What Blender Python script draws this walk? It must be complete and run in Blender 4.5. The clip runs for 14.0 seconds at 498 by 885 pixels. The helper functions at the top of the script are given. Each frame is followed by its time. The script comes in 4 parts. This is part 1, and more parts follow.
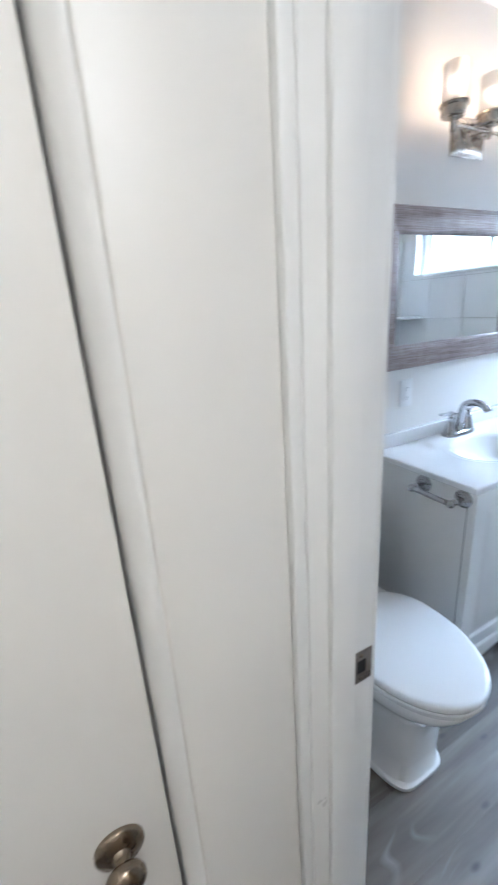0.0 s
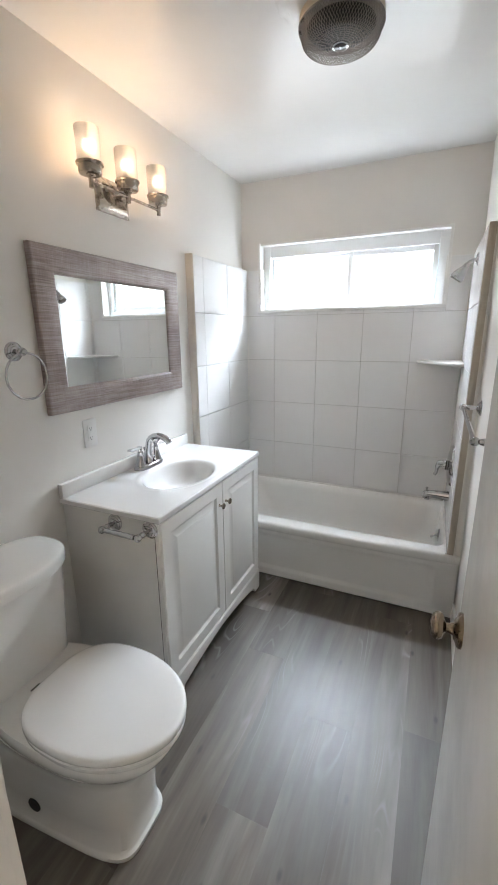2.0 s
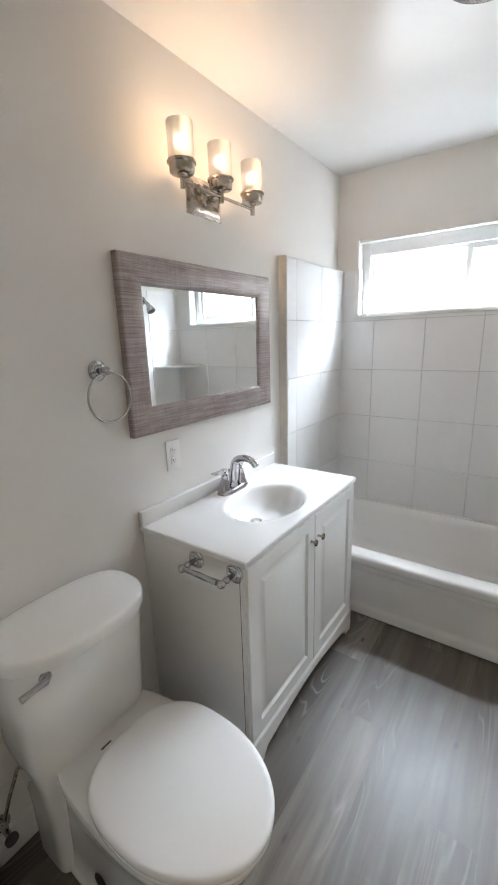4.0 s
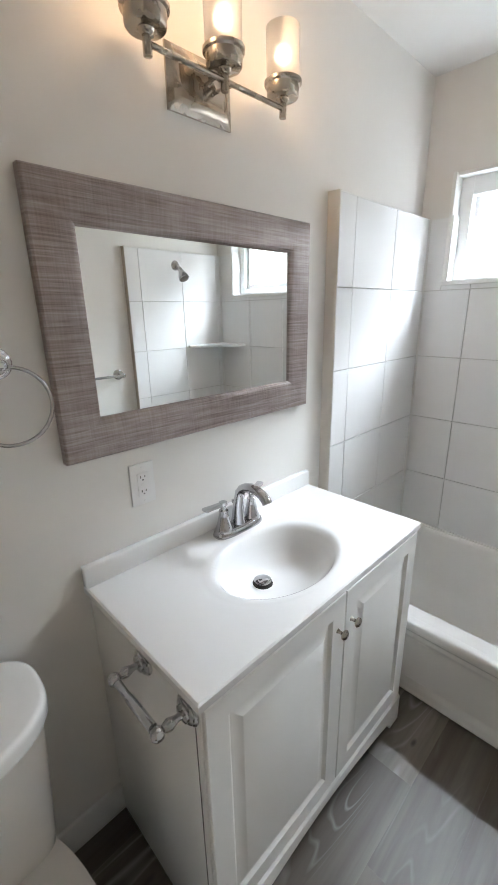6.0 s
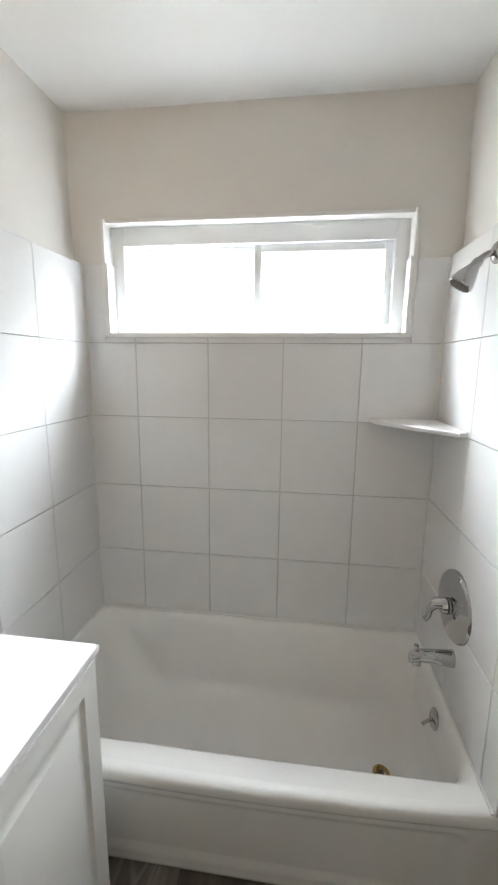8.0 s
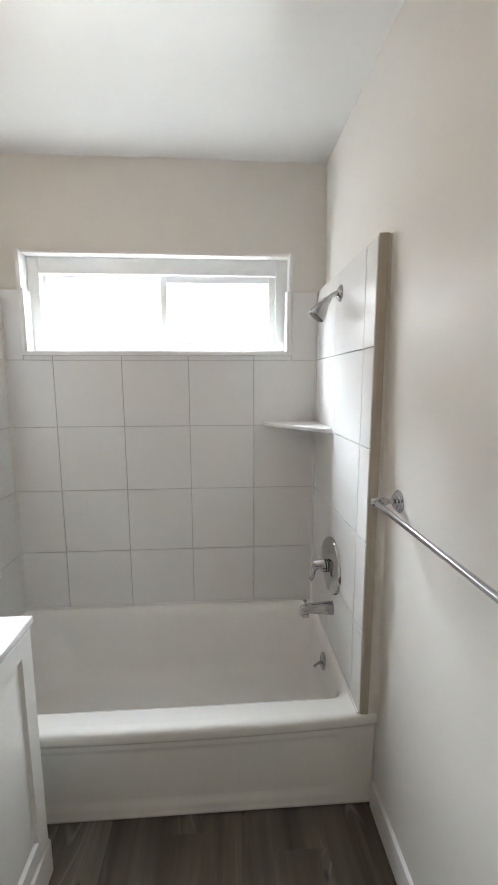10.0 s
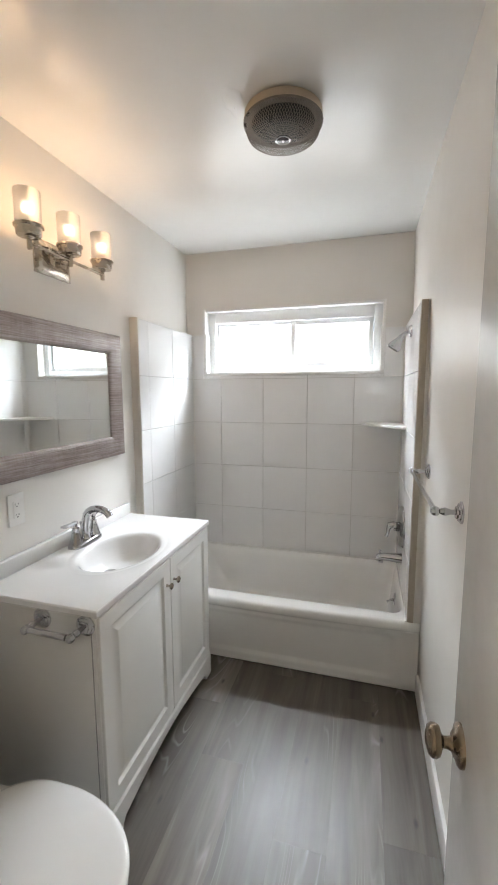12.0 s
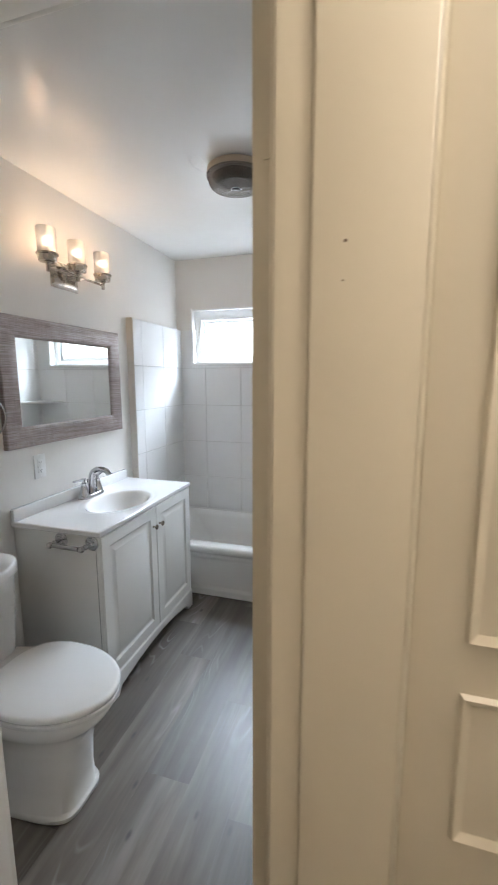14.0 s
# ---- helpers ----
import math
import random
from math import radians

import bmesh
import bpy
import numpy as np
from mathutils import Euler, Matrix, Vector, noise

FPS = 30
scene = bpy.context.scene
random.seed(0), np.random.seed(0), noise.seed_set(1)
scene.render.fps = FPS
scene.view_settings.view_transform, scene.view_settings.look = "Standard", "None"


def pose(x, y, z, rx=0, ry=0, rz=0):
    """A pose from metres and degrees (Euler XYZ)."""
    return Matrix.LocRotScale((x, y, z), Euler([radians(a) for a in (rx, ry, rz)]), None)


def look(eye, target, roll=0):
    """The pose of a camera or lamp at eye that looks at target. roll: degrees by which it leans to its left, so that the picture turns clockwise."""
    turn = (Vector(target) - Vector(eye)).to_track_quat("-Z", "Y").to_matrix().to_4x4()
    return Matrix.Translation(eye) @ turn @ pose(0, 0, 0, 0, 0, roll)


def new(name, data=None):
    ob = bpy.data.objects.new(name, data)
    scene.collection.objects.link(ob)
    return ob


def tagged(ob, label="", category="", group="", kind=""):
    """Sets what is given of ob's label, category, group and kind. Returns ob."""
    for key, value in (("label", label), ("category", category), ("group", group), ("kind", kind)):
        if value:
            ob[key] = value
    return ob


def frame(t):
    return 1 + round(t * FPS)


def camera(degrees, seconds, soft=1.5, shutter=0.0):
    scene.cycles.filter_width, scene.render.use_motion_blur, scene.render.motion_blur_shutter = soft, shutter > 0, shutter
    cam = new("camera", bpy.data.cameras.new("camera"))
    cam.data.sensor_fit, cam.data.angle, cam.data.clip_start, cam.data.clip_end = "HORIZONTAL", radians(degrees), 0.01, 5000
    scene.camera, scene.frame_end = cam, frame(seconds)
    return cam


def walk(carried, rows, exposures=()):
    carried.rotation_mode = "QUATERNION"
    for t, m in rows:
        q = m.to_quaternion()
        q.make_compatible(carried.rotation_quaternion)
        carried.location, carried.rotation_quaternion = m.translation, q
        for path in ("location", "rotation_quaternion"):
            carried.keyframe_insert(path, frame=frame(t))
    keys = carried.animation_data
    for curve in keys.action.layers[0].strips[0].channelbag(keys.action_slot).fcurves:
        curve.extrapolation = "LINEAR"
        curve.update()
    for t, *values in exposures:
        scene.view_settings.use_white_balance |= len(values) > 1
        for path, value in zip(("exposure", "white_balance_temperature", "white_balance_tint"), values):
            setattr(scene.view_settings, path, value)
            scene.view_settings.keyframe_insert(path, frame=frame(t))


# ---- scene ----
cam = camera(63.1, 14.0, 1.6, 0.25)
PATH = [
    (0, (-0.375, 0.314, 1.468), (0.502, 1.997, 0.840), -3.9),
    (0.3, (-0.326, 0.347, 1.449), (0.914, 1.773, 0.795), -4.4),
    (0.5, (-0.306, 0.389, 1.425), (1.144, 1.589, 0.749), -3.5),
    (1, (-0.298, 0.369, 1.426), (1.421, 1.146, 0.761), -1.8),
    (1.5, (-0.281, 0.300, 1.453), (1.508, 0.980, 0.871), -0.8),
    (2, (-0.219, 0.210, 1.478), (1.541, 1.005, 0.959), -0.6),
    (2.5, (-0.185, 0.164, 1.484), (1.518, 1.085, 0.982), -0.7),
    (3, (-0.159, 0.190, 1.481), (1.499, 1.193, 0.986), -1.1),
    (3.5, (-0.105, 0.289, 1.497), (1.523, 1.338, 0.999), -1.5),
    (4, (-0.037, 0.383, 1.511), (1.538, 1.511, 1.014), -1.8),
    (4.2, (0.011, 0.421, 1.517), (1.560, 1.584, 1.020), -1.7),
    (6.3, (0.609, 0.588, 1.508), (1.928, 1.961, 0.894), -1.2),
    (6.5, (0.649, 0.577, 1.501), (2.003, 1.907, 0.870), -0.8),
    (7, (0.790, 0.558, 1.498), (2.359, 1.634, 0.881), 0.3),
    (7.5, (0.895, 0.560, 1.516), (2.713, 1.218, 1.004), 1.1),
    (8, (0.954, 0.581, 1.506), (2.904, 0.833, 1.137), 0.6),
    (8.5, (0.974, 0.602, 1.498), (2.950, 0.612, 1.188), -0.3),
    (9, (0.937, 0.611, 1.488), (2.910, 0.487, 1.183), -0.4),
    (9.2, (0.898, 0.593, 1.489), (2.868, 0.428, 1.183), -0.3),
    (11.3, (0.146, 0.372, 1.498), (2.119, 0.585, 1.251), 0.1),
    (11.5, (0.054, 0.346, 1.498), (2.015, 0.656, 1.254), 0.0),
    (12, (-0.133, 0.283, 1.508), (1.774, 0.830, 1.259), -0.2),
    (12.5, (-0.253, 0.246, 1.497), (1.600, 0.958, 1.253), -0.1),
    (13, (-0.380, 0.191, 1.503), (1.445, 0.966, 1.245), 0.1),
    (13.5, (-0.468, 0.095, 1.505), (1.371, 0.839, 1.226), 0.2),
    (14, (-0.567, -0.054, 1.501), (1.326, 0.514, 1.195), -0.1),
]
walk(
    cam,
    [(t, look(eye, target, roll)) for t, eye, target, roll in PATH],
    exposures=[
        (0.0, 1.08, 5150, 8), (0.5, 1.05, 5800, 8), (1.0, 0.86, 6200, 9), (1.5, 0.78, 6450, 10),
        (2.5, 0.78, 6500, 11), (4.0, 0.78, 6500, 11), (6.5, 0.62, 6650, 10), (7.5, 0.60, 6850, 10), (9.0, 0.60, 6850, 10),
        (11.5, 0.64, 6850, 11), (13.0, 0.72, 7000, 12), (13.5, 0.78, 6900, 12), (14.0, 0.64, 6200, 10),
    ],
)

# ---- plan, in metres: x from the door wall to the window, y from the right wall to the mirror wall ----
ROOM_X, ROOM_Y, CEIL = 2.625, 1.535, 2.462
TILE_X, TILE_R, TILE_L, TILE_TOP = 2.609, 0.060, 1.486, 1.905
WIN_Y0, WIN_Y1, WIN_Z0, WIN_Z1 = 0.190, 1.392, 1.633, 2.066
DOOR_Y0, DOOR_Y1, DOOR_TOP = 0.055, 0.672, 2.035
HALL_X = -0.115

# ---- light ----
world = bpy.data.worlds.new("world")
scene.world = world
world.use_nodes = True
wn = world.node_tree
sky = wn.nodes.new("ShaderNodeTexSky")
sky.sky_type = "NISHITA"
sky.sun_disc = False
sky.sun_elevation = radians(50)
sky.sun_rotation = radians(250)
wn.links.new(sky.outputs["Color"], wn.nodes["Background"].inputs["Color"])
wn.nodes["Background"].inputs["Strength"].default_value = 0.12

sun = new("sun", bpy.data.lights.new("sun", "SUN"))
sun.data.energy, sun.data.angle, sun.data.color = 2.5, radians(0.6), (1.0, 0.95, 0.88)
sun.matrix_world = look((0, 0, 10), (6.0, 4.0, 0))


def area(name, eye, target, w, h, watts, colour):
    data = bpy.data.lights.new(name, "AREA")
    data.shape, data.size, data.size_y, data.energy, data.color = "RECTANGLE", w, h, watts, colour
    ob = new(name, data)
    ob.matrix_world = look(eye, target)
    return ob


def bulb_light(name, place, watts, colour, radius=0.02):
    data = bpy.data.lights.new(name, "POINT")
    data.energy, data.color, data.shadow_soft_size = watts, colour, radius
    ob = new(name, data)
    ob.location = place
    return ob


DAYLIGHT = (0.78, 0.885, 1.0)
GLOW_W, SKY_W, HALL_W, BULB_W = 2.3, 440.0, 14.0, 0.70
area("window_glow", (2.768, 0.79, 1.845), (1.768, 0.79, 1.845), 1.14, 0.36, GLOW_W, (0.93, 0.965, 1.0))
area("window_sky", (3.62, 0.79, 3.00), (2.72, 0.79, 1.86), 2.1, 1.2, SKY_W, DAYLIGHT)
bulb_light("hall_light", (-0.34, -0.55, 2.24), HALL_W, (1.0, 0.89, 0.76), 0.12)

# ---- materials ----
def nodes_of(name):
    m = bpy.data.materials.new(name)
    m.use_nodes = True
    nt = m.node_tree
    return m, nt, nt.nodes["Principled BSDF"]


def coords(nt, scale=(1, 1, 1)):
    tc = nt.nodes.new("ShaderNodeTexCoord")
    mp = nt.nodes.new("ShaderNodeMapping")
    mp.inputs["Scale"].default_value = scale
    geo = nt.nodes.new("ShaderNodeNewGeometry")
    nt.links.new(geo.outputs["Position"], mp.inputs["Vector"])
    return mp.outputs["Vector"]


def noise_of(nt, vec, scale, detail=3.0, rough=0.5, distortion=0.0):
    n = nt.nodes.new("ShaderNodeTexNoise")
    n.inputs["Scale"].default_value = scale
    n.inputs["Detail"].default_value = detail
    n.inputs["Roughness"].default_value = rough
    n.inputs["Distortion"].default_value = distortion
    nt.links.new(vec, n.inputs["Vector"])
    return n.outputs["Fac"]


def ramp_of(nt, fac, stops):
    r = nt.nodes.new("ShaderNodeValToRGB")
    while len(r.color_ramp.elements) < len(stops):
        r.color_ramp.elements.new(0.5)
    for e, (p, c) in zip(r.color_ramp.elements, stops):
        e.position = p
        e.color = (*c, 1) if len(c) == 3 else c
    nt.links.new(fac, r.inputs["Fac"])
    return r.outputs["Color"]


def bump_of(nt, b, height, strength, distance):
    n = nt.nodes.new("ShaderNodeBump")
    n.inputs["Strength"].default_value = strength
    n.inputs["Distance"].default_value = distance
    nt.links.new(height, n.inputs["Height"])
    nt.links.new(n.outputs["Normal"], b.inputs["Normal"])
    return n


def paint(name, colour, rough=0.45, vary=0.04, bump_scale=90.0, bump=0.15, distance=0.001, wave=0.0, coat=0.0):
    """Painted or glazed surface: faint large blotches, fine roller texture."""
    m, nt, b = nodes_of(name)
    v = coords(nt)
    big = noise_of(nt, v, 2.3, 4.0, 0.6)
    c0 = tuple(c * (1 - vary) for c in colour)
    c1 = tuple(min(1.0, c * (1 + vary * 0.6)) for c in colour)
    nt.links.new(ramp_of(nt, big, [(0.3, c0), (0.7, c1)]), b.inputs["Base Color"])
    rr = ramp_of(nt, noise_of(nt, v, 7.0, 4.0, 0.6), [(0.3, (rough * 0.85,) * 3), (0.7, (min(1, rough * 1.15),) * 3)])
    nt.links.new(rr, b.inputs["Roughness"])
    fine = noise_of(nt, v, bump_scale, 3.0, 0.55)
    first = bump_of(nt, b, fine, bump, distance)
    if wave:
        n2 = nt.nodes.new("ShaderNodeBump")
        n2.inputs["Strength"].default_value = wave
        n2.inputs["Distance"].default_value = 0.02
        nt.links.new(noise_of(nt, v, 6.0, 2.0, 0.5), n2.inputs["Height"])
        nt.links.new(n2.outputs["Normal"], first.inputs["Normal"])
    b.inputs["Coat Weight"].default_value = coat
    b.inputs["Coat Roughness"].default_value = 0.08
    return m


def metal(name, colour, rough, streak=0.0, patina=None):
    m, nt, b = nodes_of(name)
    v = coords(nt)
    if patina:
        f = noise_of(nt, v, 18.0, 4.0, 0.6)
        nt.links.new(ramp_of(nt, f, [(0.35, colour), (0.7, patina)]), b.inputs["Base Color"])
    else:
        b.inputs["Base Color"].default_value = (*colour, 1)
    b.inputs["Metallic"].default_value = 1.0
    rr = ramp_of(nt, noise_of(nt, v, 30.0, 3.0), [(0.3, (rough * 0.7,) * 3), (0.7, (rough * 1.3,) * 3)])
    nt.links.new(rr, b.inputs["Roughness"])
    if streak:
        v2 = coords(nt, (40, 40, 900))
        bump_of(nt, b, noise_of(nt, v2, 1.0, 2.0), streak, 0.0005)
    return m


WALL = paint("wall_paint", (0.785, 0.762, 0.722), 0.44, 0.025, 140.0, 0.12, 0.0008, 0.05)
CEILING = paint("ceiling_paint", (0.79, 0.785, 0.765), 0.225, 0.02, 60.0, 0.16, 0.001, 0.10)
TRIM = paint("trim_paint", (0.80, 0.79, 0.765), 0.32, 0.015, 60.0, 0.06, 0.0008)
DOOR_PAINT = paint("door_paint", (0.79, 0.78, 0.75), 0.22, 0.03, 45.0, 0.10, 0.001, 0.10)
CREAM = paint("cream_enamel", (0.60, 0.525, 0.40), 0.38, 0.02, 50.0, 0.08, 0.001)
HALL_PAINT = paint("hall_paint", (0.76, 0.735, 0.69), 0.42, 0.02, 70.0, 0.08, 0.001)
TILE = paint("tile_glaze", (0.80, 0.795, 0.785), 0.20, 0.03, 25.0, 0.05, 0.0008, 0.03)
TAN_TRIM = paint("tan_trim", (0.50, 0.44, 0.365), 0.4, 0.06, 60.0, 0.1, 0.0008)
BEIGE_TRIM = paint("beige_trim", (0.66, 0.61, 0.54), 0.42, 0.05, 60.0, 0.1, 0.0008)
GROUT = paint("grout", (0.60, 0.58, 0.55), 0.8, 0.12, 200.0, 0.4, 0.001)
TUB_MAT = paint("tub_enamel", (0.91, 0.90, 0.87), 0.14, 0.02, 12.0, 0.02, 0.0006, 0.0, 0.15)
CAULK = paint("caulk", (0.78, 0.77, 0.74), 0.5, 0.05, 80.0, 0.4, 0.001)
PORCELAIN = paint("porcelain", (0.82, 0.81, 0.79), 0.09, 0.015, 10.0, 0.01, 0.0005, 0.0, 0.6)
SEAT = paint("seat_plastic", (0.83, 0.825, 0.81), 0.20, 0.01, 30.0, 0.02, 0.0005)
CABINET = paint("cabinet_lacquer", (0.82, 0.812, 0.785), 0.33, 0.02, 110.0, 0.05, 0.0006)
MARBLE = paint("cultured_marble", (0.84, 0.835, 0.825), 0.12, 0.015, 10.0, 0.01, 0.0005, 0.0, 0.5)
VINYL = paint("window_vinyl", (0.82, 0.83, 0.83), 0.35, 0.01, 60.0, 0.03, 0.0005)
PLASTIC = paint("outlet_plastic", (0.80, 0.795, 0.775), 0.30, 0.01, 60.0, 0.02, 0.0005)
BLACK = paint("black_slot", (0.015, 0.014, 0.013), 0.6, 0.1)
# Near-black for seams, backing and the painted shade under the vanity skirt.
DARK_SEAM_SHADE = paint("dark_seam_shade", (0.05, 0.047, 0.043), 0.8, 0.1)
RUBBER = paint("dark_rubber", (0.06, 0.058, 0.055), 0.5, 0.1)
NAIL_RUST = paint("nail_rust", (0.16, 0.11, 0.07), 0.6, 0.1)
CREAM_RING = paint("cream_ring", (0.62, 0.52, 0.40), 0.4, 0.08)
CHROME = metal("chrome", (0.53, 0.53, 0.54), 0.06)
NICKEL = metal("brushed_nickel", (0.46, 0.41, 0.35), 0.26, 0.15)
AGED = metal("aged_brass", (0.34, 0.27, 0.19), 0.24, 0.0, (0.22, 0.18, 0.14))
STEEL = metal("strike_steel", (0.36, 0.31, 0.26), 0.32, 0.1, (0.20, 0.16, 0.13))
BADGE = paint("badge_enamel", (0.05, 0.05, 0.055), 0.10, 0.02, 20.0, 0.01, 0.0003, 0.0, 0.8)
BRASS = metal("drain_brass", (0.55, 0.36, 0.13), 0.3, 0.0, (0.35, 0.22, 0.08))
CAGE = metal("cage_wire", (0.25, 0.225, 0.20), 0.38)


def mirror_glass():
    m, nt, b = nodes_of("mirror_glass")
    b.inputs["Base Color"].default_value = (0.86, 0.88, 0.87, 1)
    b.inputs["Metallic"].default_value = 1.0
    b.inputs["Roughness"].default_value = 0.0
    return m


def frosted(name, rough, tint=(1, 1, 1)):
    m, nt, b = nodes_of(name)
    b.inputs["Base Color"].default_value = (*tint, 1)
    b.inputs["Transmission Weight"].default_value = 1.0
    b.inputs["IOR"].default_value = 1.45
    b.inputs["Roughness"].default_value = rough
    return m


def shade_glass():
    """Opal frosted glass that passes and scatters the bulb's light."""
    m, nt, b = nodes_of("opal_glass")
    nt.nodes.remove(b)
    tl = nt.nodes.new("ShaderNodeBsdfTranslucent")
    tl.inputs["Color"].default_value = (0.40, 0.38, 0.37, 1)
    gl = nt.nodes.new("ShaderNodeBsdfGlass")
    gl.inputs["Roughness"].default_value = 0.42
    gl.inputs["IOR"].default_value = 1.2
    df = nt.nodes.new("ShaderNodeBsdfDiffuse")
    df.inputs["Color"].default_value = (0.5, 0.48, 0.46, 1)
    mx = nt.nodes.new("ShaderNodeMixShader")
    mx.inputs["Fac"].default_value = 0.5
    mx2 = nt.nodes.new("ShaderNodeMixShader")
    mx2.inputs["Fac"].default_value = 0.2
    nt.links.new(tl.outputs[0], mx.inputs[1])
    nt.links.new(gl.outputs[0], mx.inputs[2])
    nt.links.new(mx.outputs[0], mx2.inputs[1])
    nt.links.new(df.outputs[0], mx2.inputs[2])
    nt.links.new(mx2.outputs[0], nt.nodes["Material Output"].inputs["Surface"])
    return m


def emitter(name, colour, strength):
    m, nt, b = nodes_of(name)
    b.inputs["Base Color"].default_value = (0.9, 0.9, 0.9, 1)
    b.inputs["Emission Color"].default_value = (*colour, 1)
    b.inputs["Emission Strength"].default_value = strength
    return m


def plank_material():
    """Grey washed oak vinyl: long grain, cathedral figure, small knots; each plank its own tone."""
    m, nt, b = nodes_of("grey_oak_vinyl")
    L = nt.links
    info = nt.nodes.new("ShaderNodeObjectInfo")
    tc = nt.nodes.new("ShaderNodeTexCoord")
    off = nt.nodes.new("ShaderNodeVectorMath")
    off.operation = "MULTIPLY_ADD"
    off.inputs[1].default_value = (1, 1, 1)
    rnd = nt.nodes.new("ShaderNodeVectorMath")
    rnd.operation = "SCALE"
    rnd.inputs[0].default_value = (31.0, 17.0, 5.0)
    L.new(info.outputs["Random"], rnd.inputs["Scale"])
    L.new(tc.outputs["Object"], off.inputs[0])
    L.new(rnd.outputs[0], off.inputs[2])

    def mapped(scale):
        mp = nt.nodes.new("ShaderNodeMapping")
        mp.inputs["Scale"].default_value = scale
        L.new(off.outputs[0], mp.inputs["Vector"])
        return mp.outputs["Vector"]

    grain = noise_of(nt, mapped((2.2, 42.0, 1.0)), 1.0, 6.0, 0.65, 0.4)
    broad = noise_of(nt, mapped((0.9, 9.0, 1.0)), 1.0, 4.0, 0.6, 0.6)
    field = noise_of(nt, mapped((0.9, 5.2, 1.0)), 1.0, 1.5, 0.4, 0.5)
    times = nt.nodes.new("ShaderNodeMath")
    times.operation = "MULTIPLY"
    times.inputs[1].default_value = 22.0
    L.new(field, times.inputs[0])
    fr = nt.nodes.new("ShaderNodeMath")
    fr.operation = "FRACT"
    L.new(times.outputs[0], fr.inputs[0])
    where = ramp_of(nt, noise_of(nt, mapped((1.4, 4.5, 1.0)), 1.0, 2.0), [(0.56, (0, 0, 0)), (0.68, (1, 1, 1))])
    lines = ramp_of(nt, fr.outputs[0], [(0.0, (0, 0, 0)), (0.70, (0, 0, 0)), (0.86, (1, 1, 1)), (1.0, (0, 0, 0))])
    streak = noise_of(nt, mapped((0.8, 10.0, 1.0)), 1.0, 4.0, 0.6, 0.8)
    base = ramp_of(nt, broad, [(0.30, (0.072, 0.055, 0.041)), (0.5, (0.118, 0.098, 0.078)), (0.70, (0.180, 0.161, 0.140))])
    tone = nt.nodes.new("ShaderNodeMapRange")
    tone.inputs["To Min"].default_value = 0.80
    tone.inputs["To Max"].default_value = 1.20
    L.new(info.outputs["Random"], tone.inputs["Value"])

    def mixed(kind, fac, a, c):
        x = nt.nodes.new("ShaderNodeMix")
        x.data_type, x.blend_type = "RGBA", kind
        if isinstance(fac, float):
            x.inputs[0].default_value = fac
        else:
            L.new(fac, x.inputs[0])
        L.new(a, x.inputs[6])
        if isinstance(c, tuple):
            x.inputs[7].default_value = (*c, 1)
        else:
            L.new(c, x.inputs[7])
        return x.outputs[2]

    gcol = ramp_of(nt, grain, [(0.3, (0.88, 0.875, 0.87)), (0.7, (1.07, 1.07, 1.08))])
    col = mixed("MULTIPLY", 1.0, base, gcol)
    scol = ramp_of(nt, streak, [(0.30, (0.70, 0.69, 0.68)), (0.50, (1.0, 1.0, 1.0)), (0.72, (1.22, 1.22, 1.23))])
    col = mixed("MULTIPLY", 1.0, col, scol)
    comb = nt.nodes.new("ShaderNodeCombineColor")
    for i in range(3):
        L.new(tone.outputs[0], comb.inputs[i])
    col = mixed("MULTIPLY", 1.0, col, comb.outputs[0])
    fig = nt.nodes.new("ShaderNodeMath")
    fig.operation = "MULTIPLY"
    L.new(where, fig.inputs[0])
    L.new(lines, fig.inputs[1])
    fig2 = nt.nodes.new("ShaderNodeMath")
    fig2.operation = "MULTIPLY"
    fig2.inputs[1].default_value = 0.38
    L.new(fig.outputs[0], fig2.inputs[0])
    col = mixed("MIX", fig2.outputs[0], col, (0.52, 0.515, 0.51))
    vor = nt.nodes.new("ShaderNodeTexVoronoi")
    vor.inputs["Scale"].default_value = 1.0
    vor.voronoi_dimensions = "2D"
    vor.inputs["Randomness"].default_value = 1.0
    L.new(mapped((1.7, 3.9, 1.0)), vor.inputs["Vector"])
    knot = ramp_of(nt, vor.outputs["Distance"], [(0.012, (1, 1, 1)), (0.040, (0, 0, 0))])
    k2 = nt.nodes.new("ShaderNodeMath")
    k2.operation = "MULTIPLY"
    k2.inputs[1].default_value = 0.85
    L.new(knot, k2.inputs[0])
    col = mixed("MIX", k2.outputs[0], col, (0.045, 0.040, 0.036))
    L.new(col, b.inputs["Base Color"])
    b.inputs["Specular IOR Level"].default_value = 0.65
    rr = ramp_of(nt, broad, [(0.3, (0.36,) * 3), (0.7, (0.47,) * 3)])
    L.new(rr, b.inputs["Roughness"])
    bump_of(nt, b, grain, 0.12, 0.0008)
    return m


